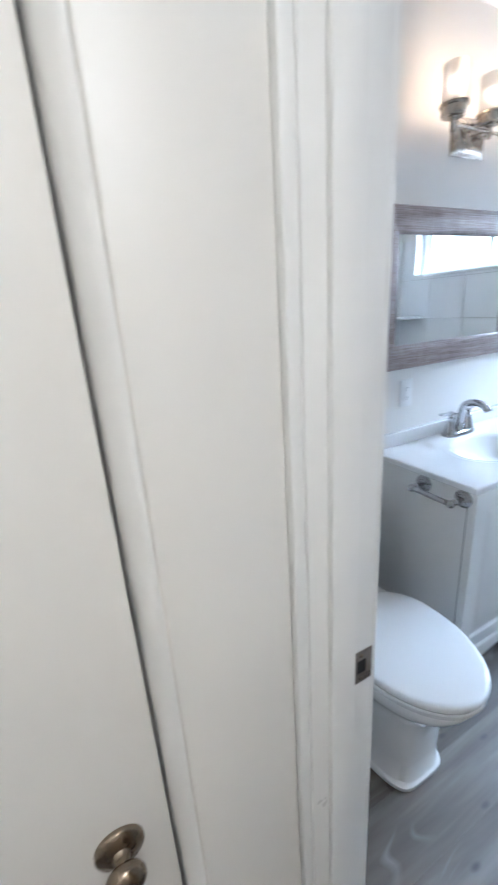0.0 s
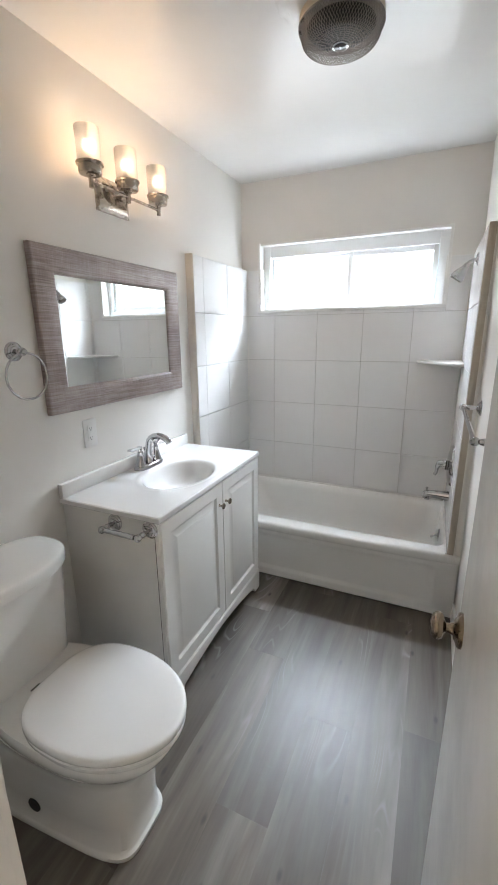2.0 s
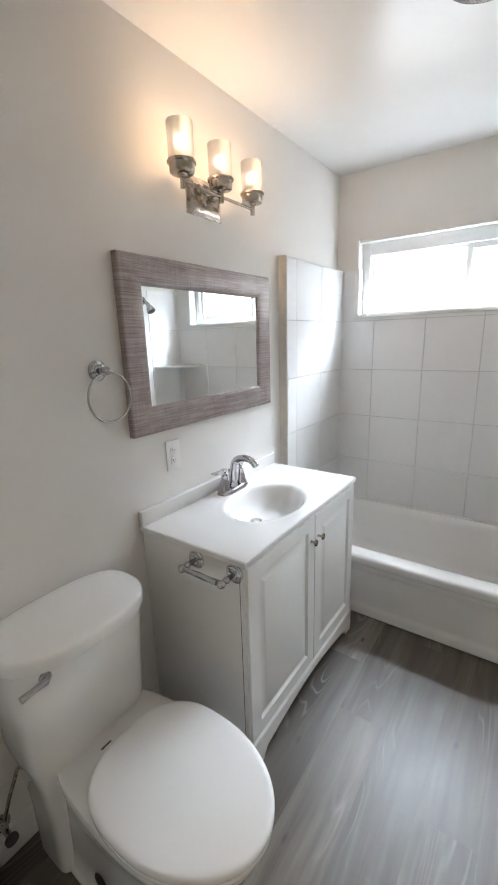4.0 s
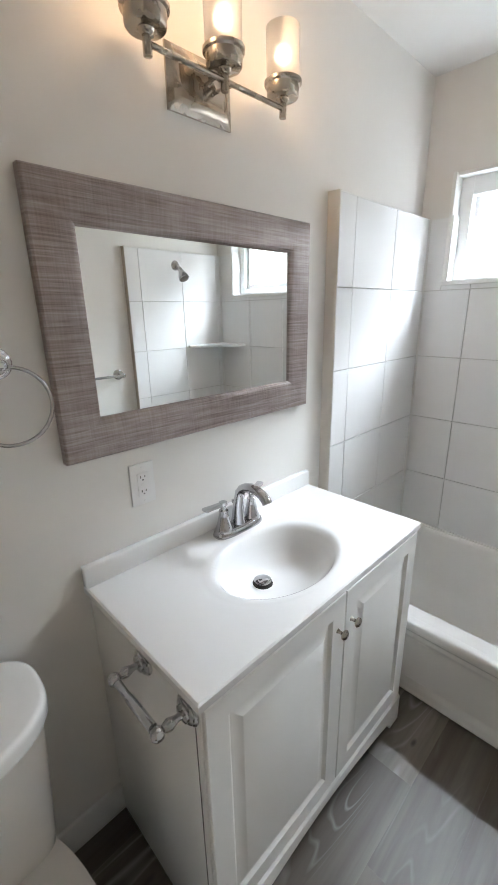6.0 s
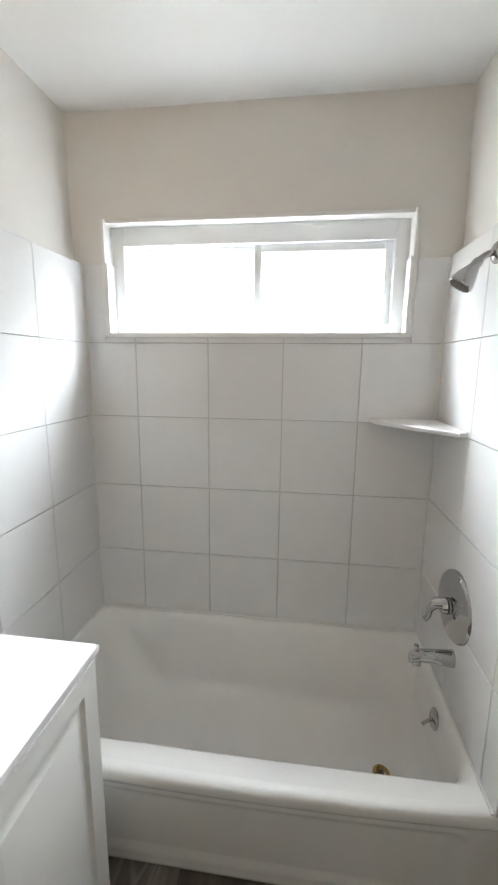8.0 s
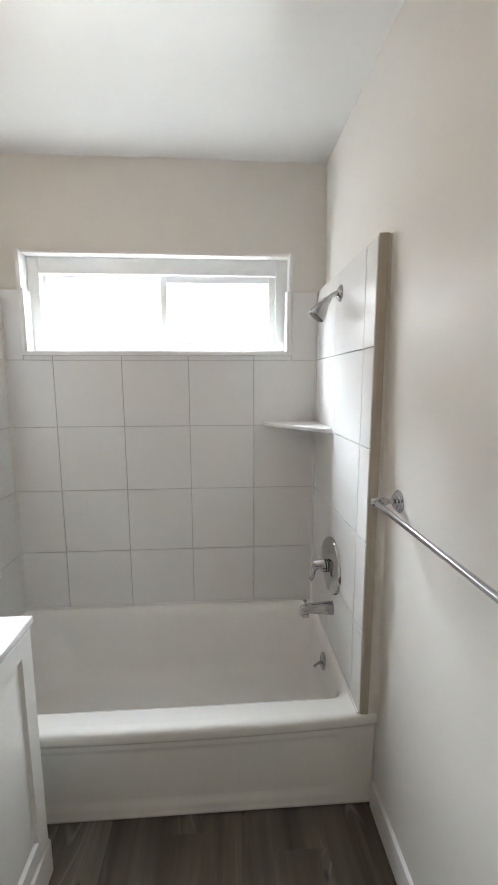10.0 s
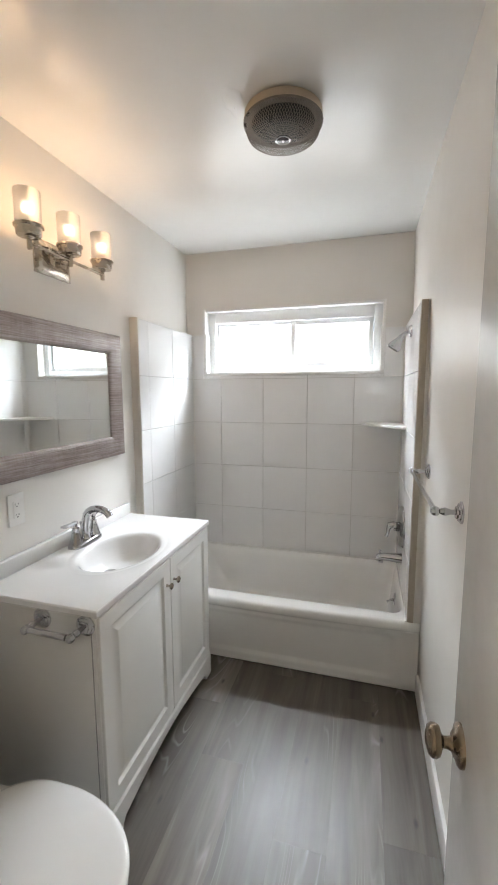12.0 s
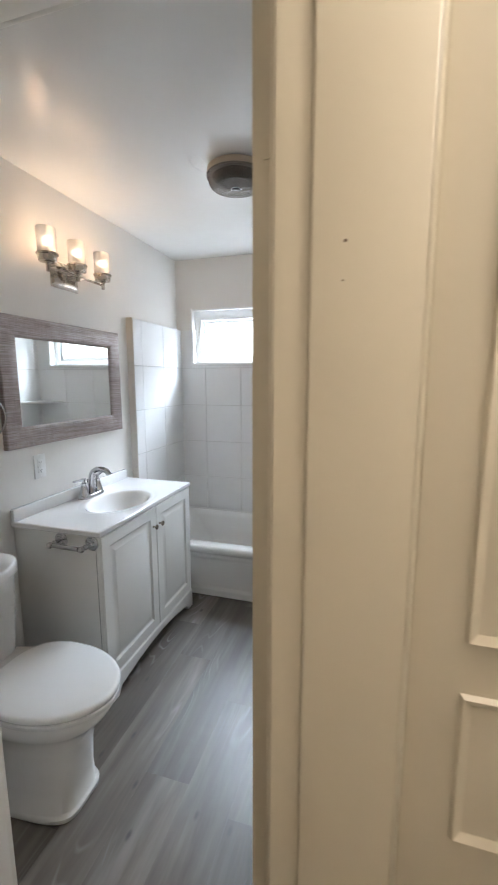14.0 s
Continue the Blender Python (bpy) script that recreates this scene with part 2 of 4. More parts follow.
def mirror_frame_material():
    """Taupe lacquered wood with fine silvery ridges that run level, faintly crossed."""
    m, nt, b = nodes_of("taupe_ribbed_wood")
    L = nt.links
    ridges = noise_of(nt, coords(nt, (7, 7, 230)), 1.0, 2.0, 0.6, 0.3)
    cross = noise_of(nt, coords(nt, (240, 12, 9)), 1.0, 2.0, 0.6)
    blotch = noise_of(nt, coords(nt), 9.0, 3.0, 0.6)
    mx = nt.nodes.new("ShaderNodeMix")
    mx.data_type = "FLOAT"
    mx.inputs[0].default_value = 0.28
    L.new(ridges, mx.inputs[2])
    L.new(cross, mx.inputs[3])
    height = mx.outputs[0]
    tone = nt.nodes.new("ShaderNodeMix")
    tone.data_type = "FLOAT"
    tone.inputs[0].default_value = 0.3
    L.new(height, tone.inputs[2])
    L.new(blotch, tone.inputs[3])
    L.new(ramp_of(nt, tone.outputs[0], [(0.36, (0.21, 0.160, 0.148)), (0.5, (0.33, 0.272, 0.257)), (0.64, (0.45, 0.395, 0.380))]), b.inputs["Base Color"])
    b.inputs["Roughness"].default_value = 0.30
    b.inputs["Metallic"].default_value = 0.25
    bump_of(nt, b, height, 0.55, 0.0016)
    return m


MIRROR = mirror_glass()
PANE = frosted("frosted_pane", 0.10)
OPAL = shade_glass()
BULB = emitter("bulb_glow", (1.0, 0.84, 0.64), 8.0)
PLANK = plank_material()
for painted, gloss in ((WALL, 0.28), (TILE, 0.32)):
    painted.node_tree.nodes["Principled BSDF"].inputs["Specular IOR Level"].default_value = gloss
FRAME_WOOD = mirror_frame_material()
SUBFLOOR = paint("subfloor", (0.10, 0.09, 0.08), 0.9, 0.2)
STUCCO = paint("outside_wall", (0.6, 0.58, 0.54), 0.9, 0.1, 30.0, 0.5, 0.004)

# ---- building helpers ----
def thing(name, label, category, group=""):
    ob = new(name)
    ob.empty_display_size = 0.05
    return tagged(ob, label, category, group)


def part(name, bm, material, parent=None, label="", smooth=40, kind="", recalc=True):
    me = bpy.data.meshes.new(name)
    if recalc:
        bmesh.ops.recalc_face_normals(bm, faces=bm.faces)
    bm.to_mesh(me)
    bm.free()
    me.materials.append(material)
    if smooth:
        me.shade_smooth()
        me.set_sharp_from_angle(angle=radians(smooth))
    ob = new(name, me)
    ob.parent = parent
    return tagged(ob, label, kind=kind)


def single(name, bm, material, label, category, group="", smooth=40):
    return tagged(part(name, bm, material, None, label, smooth), "", category, group)


def structure(name, bm, material, smooth=0):
    return part(name, bm, material, None, "", smooth, "structure")


def box(bm, x0, x1, y0, y1, z0, z1, bevel=0.0, segments=2):
    vs = [bm.verts.new((x, y, z)) for x in (x0, x1) for y in (y0, y1) for z in (z0, z1)]
    fs = [(0, 1, 3, 2), (4, 6, 7, 5), (0, 4, 5, 1), (2, 3, 7, 6), (0, 2, 6, 4), (1, 5, 7, 3)]
    faces = [bm.faces.new([vs[i] for i in f]) for f in fs]
    if bevel:
        edges = {e for f in faces for e in f.edges}
        bmesh.ops.bevel(bm, geom=list(edges), offset=bevel, segments=segments, affect="EDGES", profile=0.5)
    return bm


def boxed(*args, **kw):
    return box(bmesh.new(), *args, **kw)


def loft(bm, rings, cap0=True, cap1=True, m=None, closed=True):
    m = m or Matrix.Identity(4)
    vr = [[bm.verts.new(m @ Vector(p)) for p in ring] for ring in rings]
    n = len(rings[0])
    for a, c in zip(vr, vr[1:]):
        for i in range(n if closed else n - 1):
            k = (i + 1) % n
            bm.faces.new((a[i], a[k], c[k], c[i]))
    if cap0:
        bm.faces.new(vr[0][::-1])
    if cap1:
        bm.faces.new(vr[-1])
    return bm


def lathe(bm, profile, m, n=28, cap0=True, cap1=True):
    """profile: (radius, height) along the local z of m."""
    rings = [[(max(r, 0.0002) * math.cos(a), max(r, 0.0002) * math.sin(a), h) for a in (2 * math.pi * i / n for i in range(n))] for r, h in profile]
    return loft(bm, rings, cap0, cap1, m)


def along(origin, direction):
    return Matrix.Translation(origin) @ Vector(direction).to_track_quat("Z", "Y").to_matrix().to_4x4()


def tube(bm, points, radii, n=16):
    pts = [Vector(p) for p in points]
    if not isinstance(radii, (list, tuple)):
        radii = [radii] * len(pts)
    rings = []
    up = None
    for i, p in enumerate(pts):
        d = (pts[min(i + 1, len(pts) - 1)] - pts[max(i - 1, 0)]).normalized()
        if up is None:
            up = d.orthogonal().normalized()
        up = (up - d * up.dot(d)).normalized()
        side = d.cross(up)
        rings.append([p + radii[i] * (up * math.cos(a) + side * math.sin(a)) for a in (2 * math.pi * k / n for k in range(n))])
    return loft(bm, rings)


def superring(cx, cy, a, b, z, p=2.0, n=48, taper=0.0):
    """A superellipse ring; taper narrows it towards -y."""
    out = []
    for i in range(n):
        t = 2 * math.pi * i / n
        c, s = math.cos(t), math.sin(t)
        x = a * math.copysign(abs(c) ** (2 / p), c)
        y = b * math.copysign(abs(s) ** (2 / p), s)
        w = 1.0 + taper * (y / b - 1) / 2
        out.append((cx + x * w, cy + y, z))
    return out


def rounded(x0, x1, y0, y1, r, z, n=8):
    out = []
    for cx, cy, a0 in ((x1 - r, y1 - r, 0), (x0 + r, y1 - r, 90), (x0 + r, y0 + r, 180), (x1 - r, y0 + r, 270)):
        for i in range(n + 1):
            a = radians(a0 + 90 * i / n)
            out.append((cx + r * math.cos(a), cy + r * math.sin(a), z))
    return out


def grid_wall(bm, axis, at, thick, u0, u1, z0, z1, hole):
    """A wall slab with one opening through it. axis 'x': the wall lies at x=at..at+thick and runs along y."""
    hu0, hu1, hz0, hz1 = hole
    for a0, a1, c0, c1 in ((u0, hu0, z0, z1), (hu1, u1, z0, z1), (hu0, hu1, z0, hz0), (hu0, hu1, hz1, z1)):
        if a1 - a0 > 1e-4 and c1 - c0 > 1e-4:
            if axis == "x":
                box(bm, at, at + thick, a0, a1, c0, c1)
            else:
                box(bm, a0, a1, at, at + thick, c0, c1)
    return bm


# ---- large structure ----
structure("floor", boxed(-1.45, 2.72, -1.35, 1.66, -0.12, -0.004), SUBFLOOR)
structure("ceiling", boxed(-1.45, 2.80, -1.35, 1.70, CEIL, CEIL + 0.12), CEILING)
structure("wall_mirror_side", boxed(-0.115, 2.82, ROOM_Y, ROOM_Y + 0.115, -0.004, CEIL), WALL)
lean = lambda z: -0.014 + 0.0165 * z
towel_wall = boxed(0.0, 2.82, -0.115, 0.0, -0.004, CEIL)
for v in towel_wall.verts:
    if v.co.y > -0.05:
        v.co.y = lean(v.co.z)
structure("wall_towel_side", towel_wall, WALL)
structure("wall_window", grid_wall(bmesh.new(), "x", ROOM_X, 0.140, -0.05, ROOM_Y + 0.02, -0.004, CEIL, (WIN_Y0, WIN_Y1, WIN_Z0, WIN_Z1)), WALL)
structure("wall_door", grid_wall(bmesh.new(), "x", HALL_X + 0.002, 0.113, 0.0, ROOM_Y, -0.004, CEIL, (DOOR_Y0 - 0.02, DOOR_Y1 + 0.02, -0.004, DOOR_TOP + 0.02)), WALL)
# hall round the place where the walk starts and ends
HALL_LEFT = 0.705
structure("hall_wall_left", grid_wall(bmesh.new(), "y", HALL_LEFT, 0.11, -1.45, HALL_X, -0.004, CEIL, (-1.10, -0.300, -0.004, 2.04)), HALL_PAINT)
# Unseen slab added behind the hall door to keep sky light out.
structure("hall_leak_blocker", boxed(-1.20, -0.20, HALL_LEFT + 0.125, HALL_LEFT + 0.145, -0.004, CEIL), HALL_PAINT)
structure("hall_wall_back", boxed(-1.45, -1.34, -1.35, HALL_LEFT, -0.004, CEIL), HALL_PAINT)
structure("hall_wall_right", boxed(-1.34, 0.0, -1.35, -1.24, -0.004, CEIL), HALL_PAINT)
structure("hall_wall_front", grid_wall(bmesh.new(), "x", HALL_X + 0.002, 0.113, -1.24, 0.0, -0.004, CEIL, (-0.86, -0.099, -0.004, 2.04)), HALL_PAINT)
structure("hall_closet_back", boxed(0.0, 0.02, -1.24, -0.115, -0.004, CEIL), HALL_PAINT)

# ---- bathroom doorway ----
jamb = bmesh.new()
box(jamb, HALL_X, 0.0, DOOR_Y1, DOOR_Y1 + 0.02, 0.001, DOOR_TOP, 0.0015)
box(jamb, HALL_X, 0.0, DOOR_Y0 - 0.02, DOOR_Y1 + 0.02, DOOR_TOP, DOOR_TOP + 0.02, 0.0015)
structure("door_jamb", jamb, TRIM, 40)
hinge_jamb = boxed(HALL_X, 0.0, DOOR_Y0 - 0.02, DOOR_Y0, 0.001, DOOR_TOP, bevel=0.0015)
box(hinge_jamb, -0.085, -0.042, DOOR_Y0 + 0.0002, DOOR_Y0 + 0.011, 0.001, DOOR_TOP - 0.011, 0.002)
structure("door_jamb_cream", hinge_jamb, CREAM, 40)
stop = bmesh.new()
box(stop, -0.085, -0.042, DOOR_Y1 - 0.011, DOOR_Y1, 0.001, DOOR_TOP - 0.011, 0.002)
box(stop, -0.085, -0.042, DOOR_Y0, DOOR_Y1, DOOR_TOP - 0.011, DOOR_TOP, 0.002)
structure("door_stop", stop, TRIM, 40)


def casing(bm, x_wall, side, y_inner, out, z_top, widths):
    """Two-step flat casing on a wall that faces x; side: +1 or -1 for the way it stands out; out: +1 or -1 along y."""
    y = y_inner
    for w, t in widths:
        y1 = y + out * w
        box(bm, min(x_wall, x_wall + side * t), max(x_wall, x_wall + side * t), min(y, y1), max(y, y1), 0.001, z_top, 0.003, 3)
        y = y1


hall_casing = bmesh.new()
casing(hall_casing, HALL_X, -1, DOOR_Y0 - 0.004, -1, 2.10, [(0.040, 0.016), (0.111, 0.022)])
box(hall_casing, HALL_X - 0.022, HALL_X, DOOR_Y0 - 0.004, HALL_LEFT, DOOR_TOP + 0.004, 2.10, 0.003, 3)
structure("hall_casing_cream", hall_casing, CREAM, 40)
left_casing = bmesh.new()
casing(left_casing, HALL_X, -1, DOOR_Y1 + 0.004, 1, DOOR_TOP + 0.003, [(0.027, 0.018)])
structure("hall_casing_white", left_casing, TRIM, 40)
room_casing = bmesh.new()
casing(room_casing, 0.0, 1, DOOR_Y1 + 0.004, 1, 2.10, [(0.055, 0.014)])
box(room_casing, 0.0, 0.014, DOOR_Y0 - 0.03, DOOR_Y1 + 0.059, DOOR_TOP + 0.004, 2.10, 0.003, 3)
structure("room_casing", room_casing, TRIM, 40)

# ---- baseboards ----
def baseboard(name, x0, x1, y0, y1, mat=TRIM):
    bm = boxed(x0, x1, y0, y1, 0.0, 0.105, bevel=0.003)
    return structure(name, bm, mat, 40)


baseboard("baseboard", 0.02, 1.885, -0.014, 0.001)
baseboard("baseboard", 0.02, 0.862, ROOM_Y - 0.014, ROOM_Y)
baseboard("baseboard", 0.0, 0.014, DOOR_Y1 + 0.065, ROOM_Y - 0.015)
baseboard("baseboard", -0.29, -0.14, HALL_LEFT - 0.014, HALL_LEFT, HALL_PAINT)

# ---- doors ----
def door_knob(parent, place, way, mat=AGED):
    """Egg knob on a round rosette, standing out along way."""
    knob = part("door_knob", lathe(bmesh.new(), [(0.017, 0.010), (0.012, 0.015), (0.0095, 0.022), (0.0095, 0.028), (0.014, 0.031), (0.023, 0.034), (0.0265, 0.040), (0.0265, 0.046), (0.022, 0.052), (0.012, 0.0555), (0.0, 0.0565)], along(place, way), 32), mat, parent, "aged brass egg-shaped knob")
    part("rosette", lathe(bmesh.new(), [(0.0335, 0.0), (0.0335, 0.005), (0.031, 0.008), (0.024, 0.010), (0.018, 0.014), (0.0, 0.0145)], along(place, way), 36), mat, knob)
    return knob


LEAF_Y = 0.068
bath_door = thing("bathroom_door", "open white painted flush wooden door standing beside the towel wall", "door")
leaf = boxed(0.0, 0.610, LEAF_Y, LEAF_Y + 0.043, 0.012, 2.025, bevel=0.002)
part("door_leaf", leaf, DOOR_PAINT, bath_door)
edge = boxed(-0.0025, 0.0, LEAF_Y + 0.001, LEAF_Y + 0.042, 0.013, 2.024)
part("hinge_edge", edge, CREAM, bath_door, "cream painted hinge edge")
door_knob(bath_door, (0.552, LEAF_Y + 0.043, 0.918), (0, 1, 0))
door_knob(bath_door, (0.552, LEAF_Y, 0.918), (0, -1, 0))
latch = boxed(0.610, 0.6112, LEAF_Y + 0.005, LEAF_Y + 0.030, 0.89, 0.946)
part("latch_plate", latch, STEEL, bath_door, "aged metal latch plate")
for hz in (0.25, 1.83):
    h = bmesh.new()
    lathe(h, [(0.0055, -0.045), (0.0055, 0.045)], Matrix.Translation((-0.0065, LEAF_Y - 0.006, hz)), 14)
    box(h, -0.0045, -0.0026, LEAF_Y - 0.004, LEAF_Y + 0.026, hz - 0.044, hz + 0.044)
    part("hinge", h, CREAM, bath_door, "painted-over cream hinge")

strike = thing("strike_plate", "aged steel strike plate screwed to the white door jamb", "strike plate")
plate = bmesh.new()
for z0, z1, x0, x1 in ((0.905, 0.922, -0.0405, -0.001), (0.948, 0.965, -0.0405, -0.001), (0.922, 0.948, -0.0405, -0.030), (0.922, 0.948, -0.012, -0.001)):
    box(plate, x0, x1, DOOR_Y1 - 0.0015, DOOR_Y1, z0, z1)
part("plate", plate, STEEL, strike)
part("latch_hole", boxed(-0.030, -0.012, DOOR_Y1 - 0.0006, DOOR_Y1, 0.922, 0.948), BLACK, strike, "dark latch hole")
for z in (0.913, 0.957):
    part("screw", lathe(bmesh.new(), [(0.0036, 0), (0.0026, 0.001)], along((-0.022, DOOR_Y1 - 0.0015, z), (0, -1, 0)), 12), AGED, strike)

# left hall door, closed, close to where the walk starts
hall_door = thing("hall_door", "closed warm white painted hall door", "door")
part("door_leaf", boxed(-1.09, -0.3285, HALL_LEFT + 0.026, HALL_LEFT + 0.061, 0.012, 2.03, bevel=0.002), HALL_PAINT, hall_door)
door_knob(hall_door, (-0.400, HALL_LEFT + 0.026, 0.782), (0, -1, 0))
hall_jamb = bmesh.new()
nose = [(-0.2995, -0.012), (-0.3030, -0.011), (-0.3075, -0.007), (-0.3120, 0.000), (-0.3165, 0.010), (-0.3205, 0.022), (-0.3235, 0.036), (-0.3240, 0.060), (-0.3240, 0.10), (-0.2995, 0.10)]
loft(hall_jamb, [[(x, HALL_LEFT + y, z) for x, y in nose] for z in (0.001, 2.04)])
structure("hall_door_jamb", hall_jamb, TRIM, 40)
hc = bmesh.new()
box(hc, -0.299, HALL_X - 0.0185, HALL_LEFT - 0.018, HALL_LEFT, 0.001, 2.10, 0.004, 3)
box(hc, -1.16, -0.299, HALL_LEFT - 0.018, HALL_LEFT, 2.042, 2.10, 0.004, 3)
box(hc, -1.16, -1.095, HALL_LEFT - 0.018, HALL_LEFT, 0.001, 2.042, 0.004, 3)
structure("hall_door_casing", hc, HALL_PAINT, 40)

# closet door on the right of the hall, with raised panels
closet = thing("closet_door", "closed cream painted six-panel closet door", "door")
CX = HALL_X - 0.010
part("door_leaf", boxed(CX, CX + 0.035, -0.855, -0.106, 0.012, 2.03, bevel=0.002), CREAM, closet)
for y0, y1 in ((-0.455, -0.160), (-0.80, -0.52)):
    for z0, z1 in ((0.24, 0.86), (0.98, 1.165), (1.225, 1.90)):
        pb = bmesh.new()
        rings = [[(CX - o, yy, zz) for yy, zz in ((y0 + i, z0 + i), (y1 - i, z0 + i), (y1 - i, z1 - i), (y0 + i, z1 - i))] for i, o in ((0.0, 0.0), (0.003, 0.006), (0.012, 0.001), (0.030, 0.001), (0.045, 0.006))]
        loft(pb, rings, False, True)
        part("raised_panel", pb, CREAM, closet, smooth=25)
cove = bmesh.new()
loft(cove, [[(x, y, z) for x, y in ((HALL_X - 0.0215, -0.1005), (HALL_X - 0.0185, -0.1025), (HALL_X - 0.0150, -0.1035), (HALL_X - 0.0115, -0.1055), (HALL_X + 0.09, -0.1055), (HALL_X + 0.09, -0.1005))] for z in (0.001, 2.035)])
structure("closet_jamb", cove, CREAM, 60)
for y, z, r in ((-0.0235, 1.635, 0.0019), (-0.0220, 1.598, 0.0011)):
    single("nail_hole", lathe(bmesh.new(), [(r, 0.0), (r * 0.5, 0.0006)], along((HALL_X - 0.022, y, z), (-1, 0, 0)), 10), NAIL_RUST, "small nail hole in the cream door casing", "nail hole")

# ---- window ----
window = thing("window_1", "", "")
window["kind"] = "structure"
WX = 2.676
fr = bmesh.new()
FW, FB, FT = 0.056, 0.044, 0.076
box(fr, WX, WX + 0.078, WIN_Y0, WIN_Y0 + FW, WIN_Z0, WIN_Z1, 0.002)
box(fr, WX, WX + 0.078, WIN_Y1 - FW, WIN_Y1, WIN_Z0, WIN_Z1, 0.002)
box(fr, WX, WX + 0.078, WIN_Y0 + FW, WIN_Y1 - FW, WIN_Z0, WIN_Z0 + FB, 0.002)
box(fr, WX, WX + 0.078, WIN_Y0 + FW, WIN_Y1 - FW, WIN_Z1 - FT, WIN_Z1, 0.002)
part("window_frame", fr, VINYL, window, kind="structure")
IY0, IY1, IZ0, IZ1 = WIN_Y0 + FW, WIN_Y1 - FW, WIN_Z0 + FB, WIN_Z1 - FT
MID = 0.775


def sash(name, y0, y1, x, w, lab):
    bm = bmesh.new()
    box(bm, x, x + 0.022, y0, y0 + w, IZ0, IZ1, 0.002)
    box(bm, x, x + 0.022, y1 - w, y1, IZ0, IZ1, 0.002)
    box(bm, x, x + 0.022, y0 + w, y1 - w, IZ0, IZ0 + w, 0.002)
    box(bm, x, x + 0.022, y0 + w, y1 - w, IZ1 - w, IZ1, 0.002)
    s = part(name, bm, VINYL, window, lab, kind="structure")
    g = part("pane", boxed(x + 0.009, x + 0.013, y0 + w - 0.002, y1 - w + 0.002, IZ0 + w - 0.002, IZ1 - w + 0.002), PANE, s, "frosted white glass pane", 0, "structure")
    g.visible_shadow = False
    return s


sash("fixed_sash", MID - 0.006, IY1, WX + 0.046, 0.018, "white vinyl fixed sash")
sash("sliding_sash", IY0 + 0.002, MID + 0.018, WX + 0.022, 0.030, "white vinyl sliding sash")
reveal = bmesh.new()
RV = 0.004
box(reveal, TILE_X - 0.004, WX, WIN_Y0 - 0.012, WIN_Y0 + RV, WIN_Z0, WIN_Z1 + 0.010, 0.001)
box(reveal, TILE_X - 0.004, WX, WIN_Y1 - RV, WIN_Y1 + 0.012, WIN_Z0, WIN_Z1 + 0.010, 0.001)
box(reveal, TILE_X + 0.010, WX, WIN_Y0 + RV, WIN_Y1 - RV, WIN_Z1 - RV, WIN_Z1 + 0.010, 0.001)
box(reveal, TILE_X - 0.006, WX, WIN_Y0 - 0.012, WIN_Y1 + 0.012, WIN_Z0 - 0.014, WIN_Z0 + RV, 0.001)
for a0, a1 in ((WIN_Y0 + RV, WIN_Y0 + 0.013), (WIN_Y1 - 0.013, WIN_Y1 - RV)):
    box(reveal, TILE_X - 0.004, WX, a0, a1, WIN_Z0 + RV, TILE_TOP + 0.006, 0.002)
part("window_trim", reveal, TRIM, window, "white window lining", kind="structure")
structure("backdrop_wall", boxed(3.6, 3.7, -3.0, 5.0, -0.5, 1.2), STUCCO)
structure("ground", boxed(2.9, 40.0, -30.0, 30.0, -0.6, -0.5), STUCCO)

# ---- bathtub ----
TUB_R, TUB_L, RIM = -0.006, 1.531, 0.385
tub = thing("bathtub", "white enamelled alcove bathtub with rounded front lip", "bathtub")


def bow(y):
    """The front rail swells out towards the room between its two ends."""
    return -0.027 * math.sin(math.pi * min(max(y / 1.53, 0), 1)) ** 0.7


def ring_bowed(ring, front_x, share=1.0):
    return [(x + (share * bow(y) if x < front_x else 0.0), y, z) for x, y, z in ring]


def long_ring(x0, x1, y0, y1, r, z, share=1.0):
    """A rounded ring with extra points along the front, so that it can bow."""
    ring = rounded(x0, x1, y0, y1, r, z, 10)
    cut = 22
    front = [(x0, y1 - r + (y0 - y1 + 2 * r) * i / 25, z) for i in range(1, 25)]
    ring = ring[:cut] + front + ring[cut:]
    return ring_bowed(ring, 2.0, share)


tb = bmesh.new()
rings = [
    long_ring(1.880, 2.622, TUB_R, TUB_L, 0.010, RIM - 0.010),
    long_ring(1.886, 2.621, TUB_R, TUB_L, 0.012, RIM - 0.002),
    long_ring(1.898, 2.620, TUB_R + 0.002, TUB_L - 0.002, 0.016, RIM),
    long_ring(1.944, 2.596, 0.062, 1.480, 0.050, RIM - 0.001, 0.3),
    long_ring(1.952, 2.590, 0.066, 1.474, 0.062, RIM - 0.005, 0.3),
    long_ring(1.960, 2.582, 0.072, 1.462, 0.076, RIM - 0.018, 0.2),
    long_ring(1.966, 2.574, 0.080, 1.440, 0.090, RIM - 0.050, 0.1),
    long_ring(1.980, 2.556, 0.094, 1.380, 0.110, 0.220, 0.0),
    long_ring(1.994, 2.530, 0.118, 1.310, 0.130, 0.110, 0.0),
    long_ring(2.016, 2.508, 0.142, 1.265, 0.130, 0.078, 0.0),
    long_ring(2.050, 2.474, 0.180, 1.210, 0.120, 0.064, 0.0),
    long_ring(2.100, 2.430, 0.240, 1.150, 0.100, 0.060, 0.0),
]
loft(tb, rings, False, True)
part("basin", tb, TUB_MAT, tub, smooth=80)


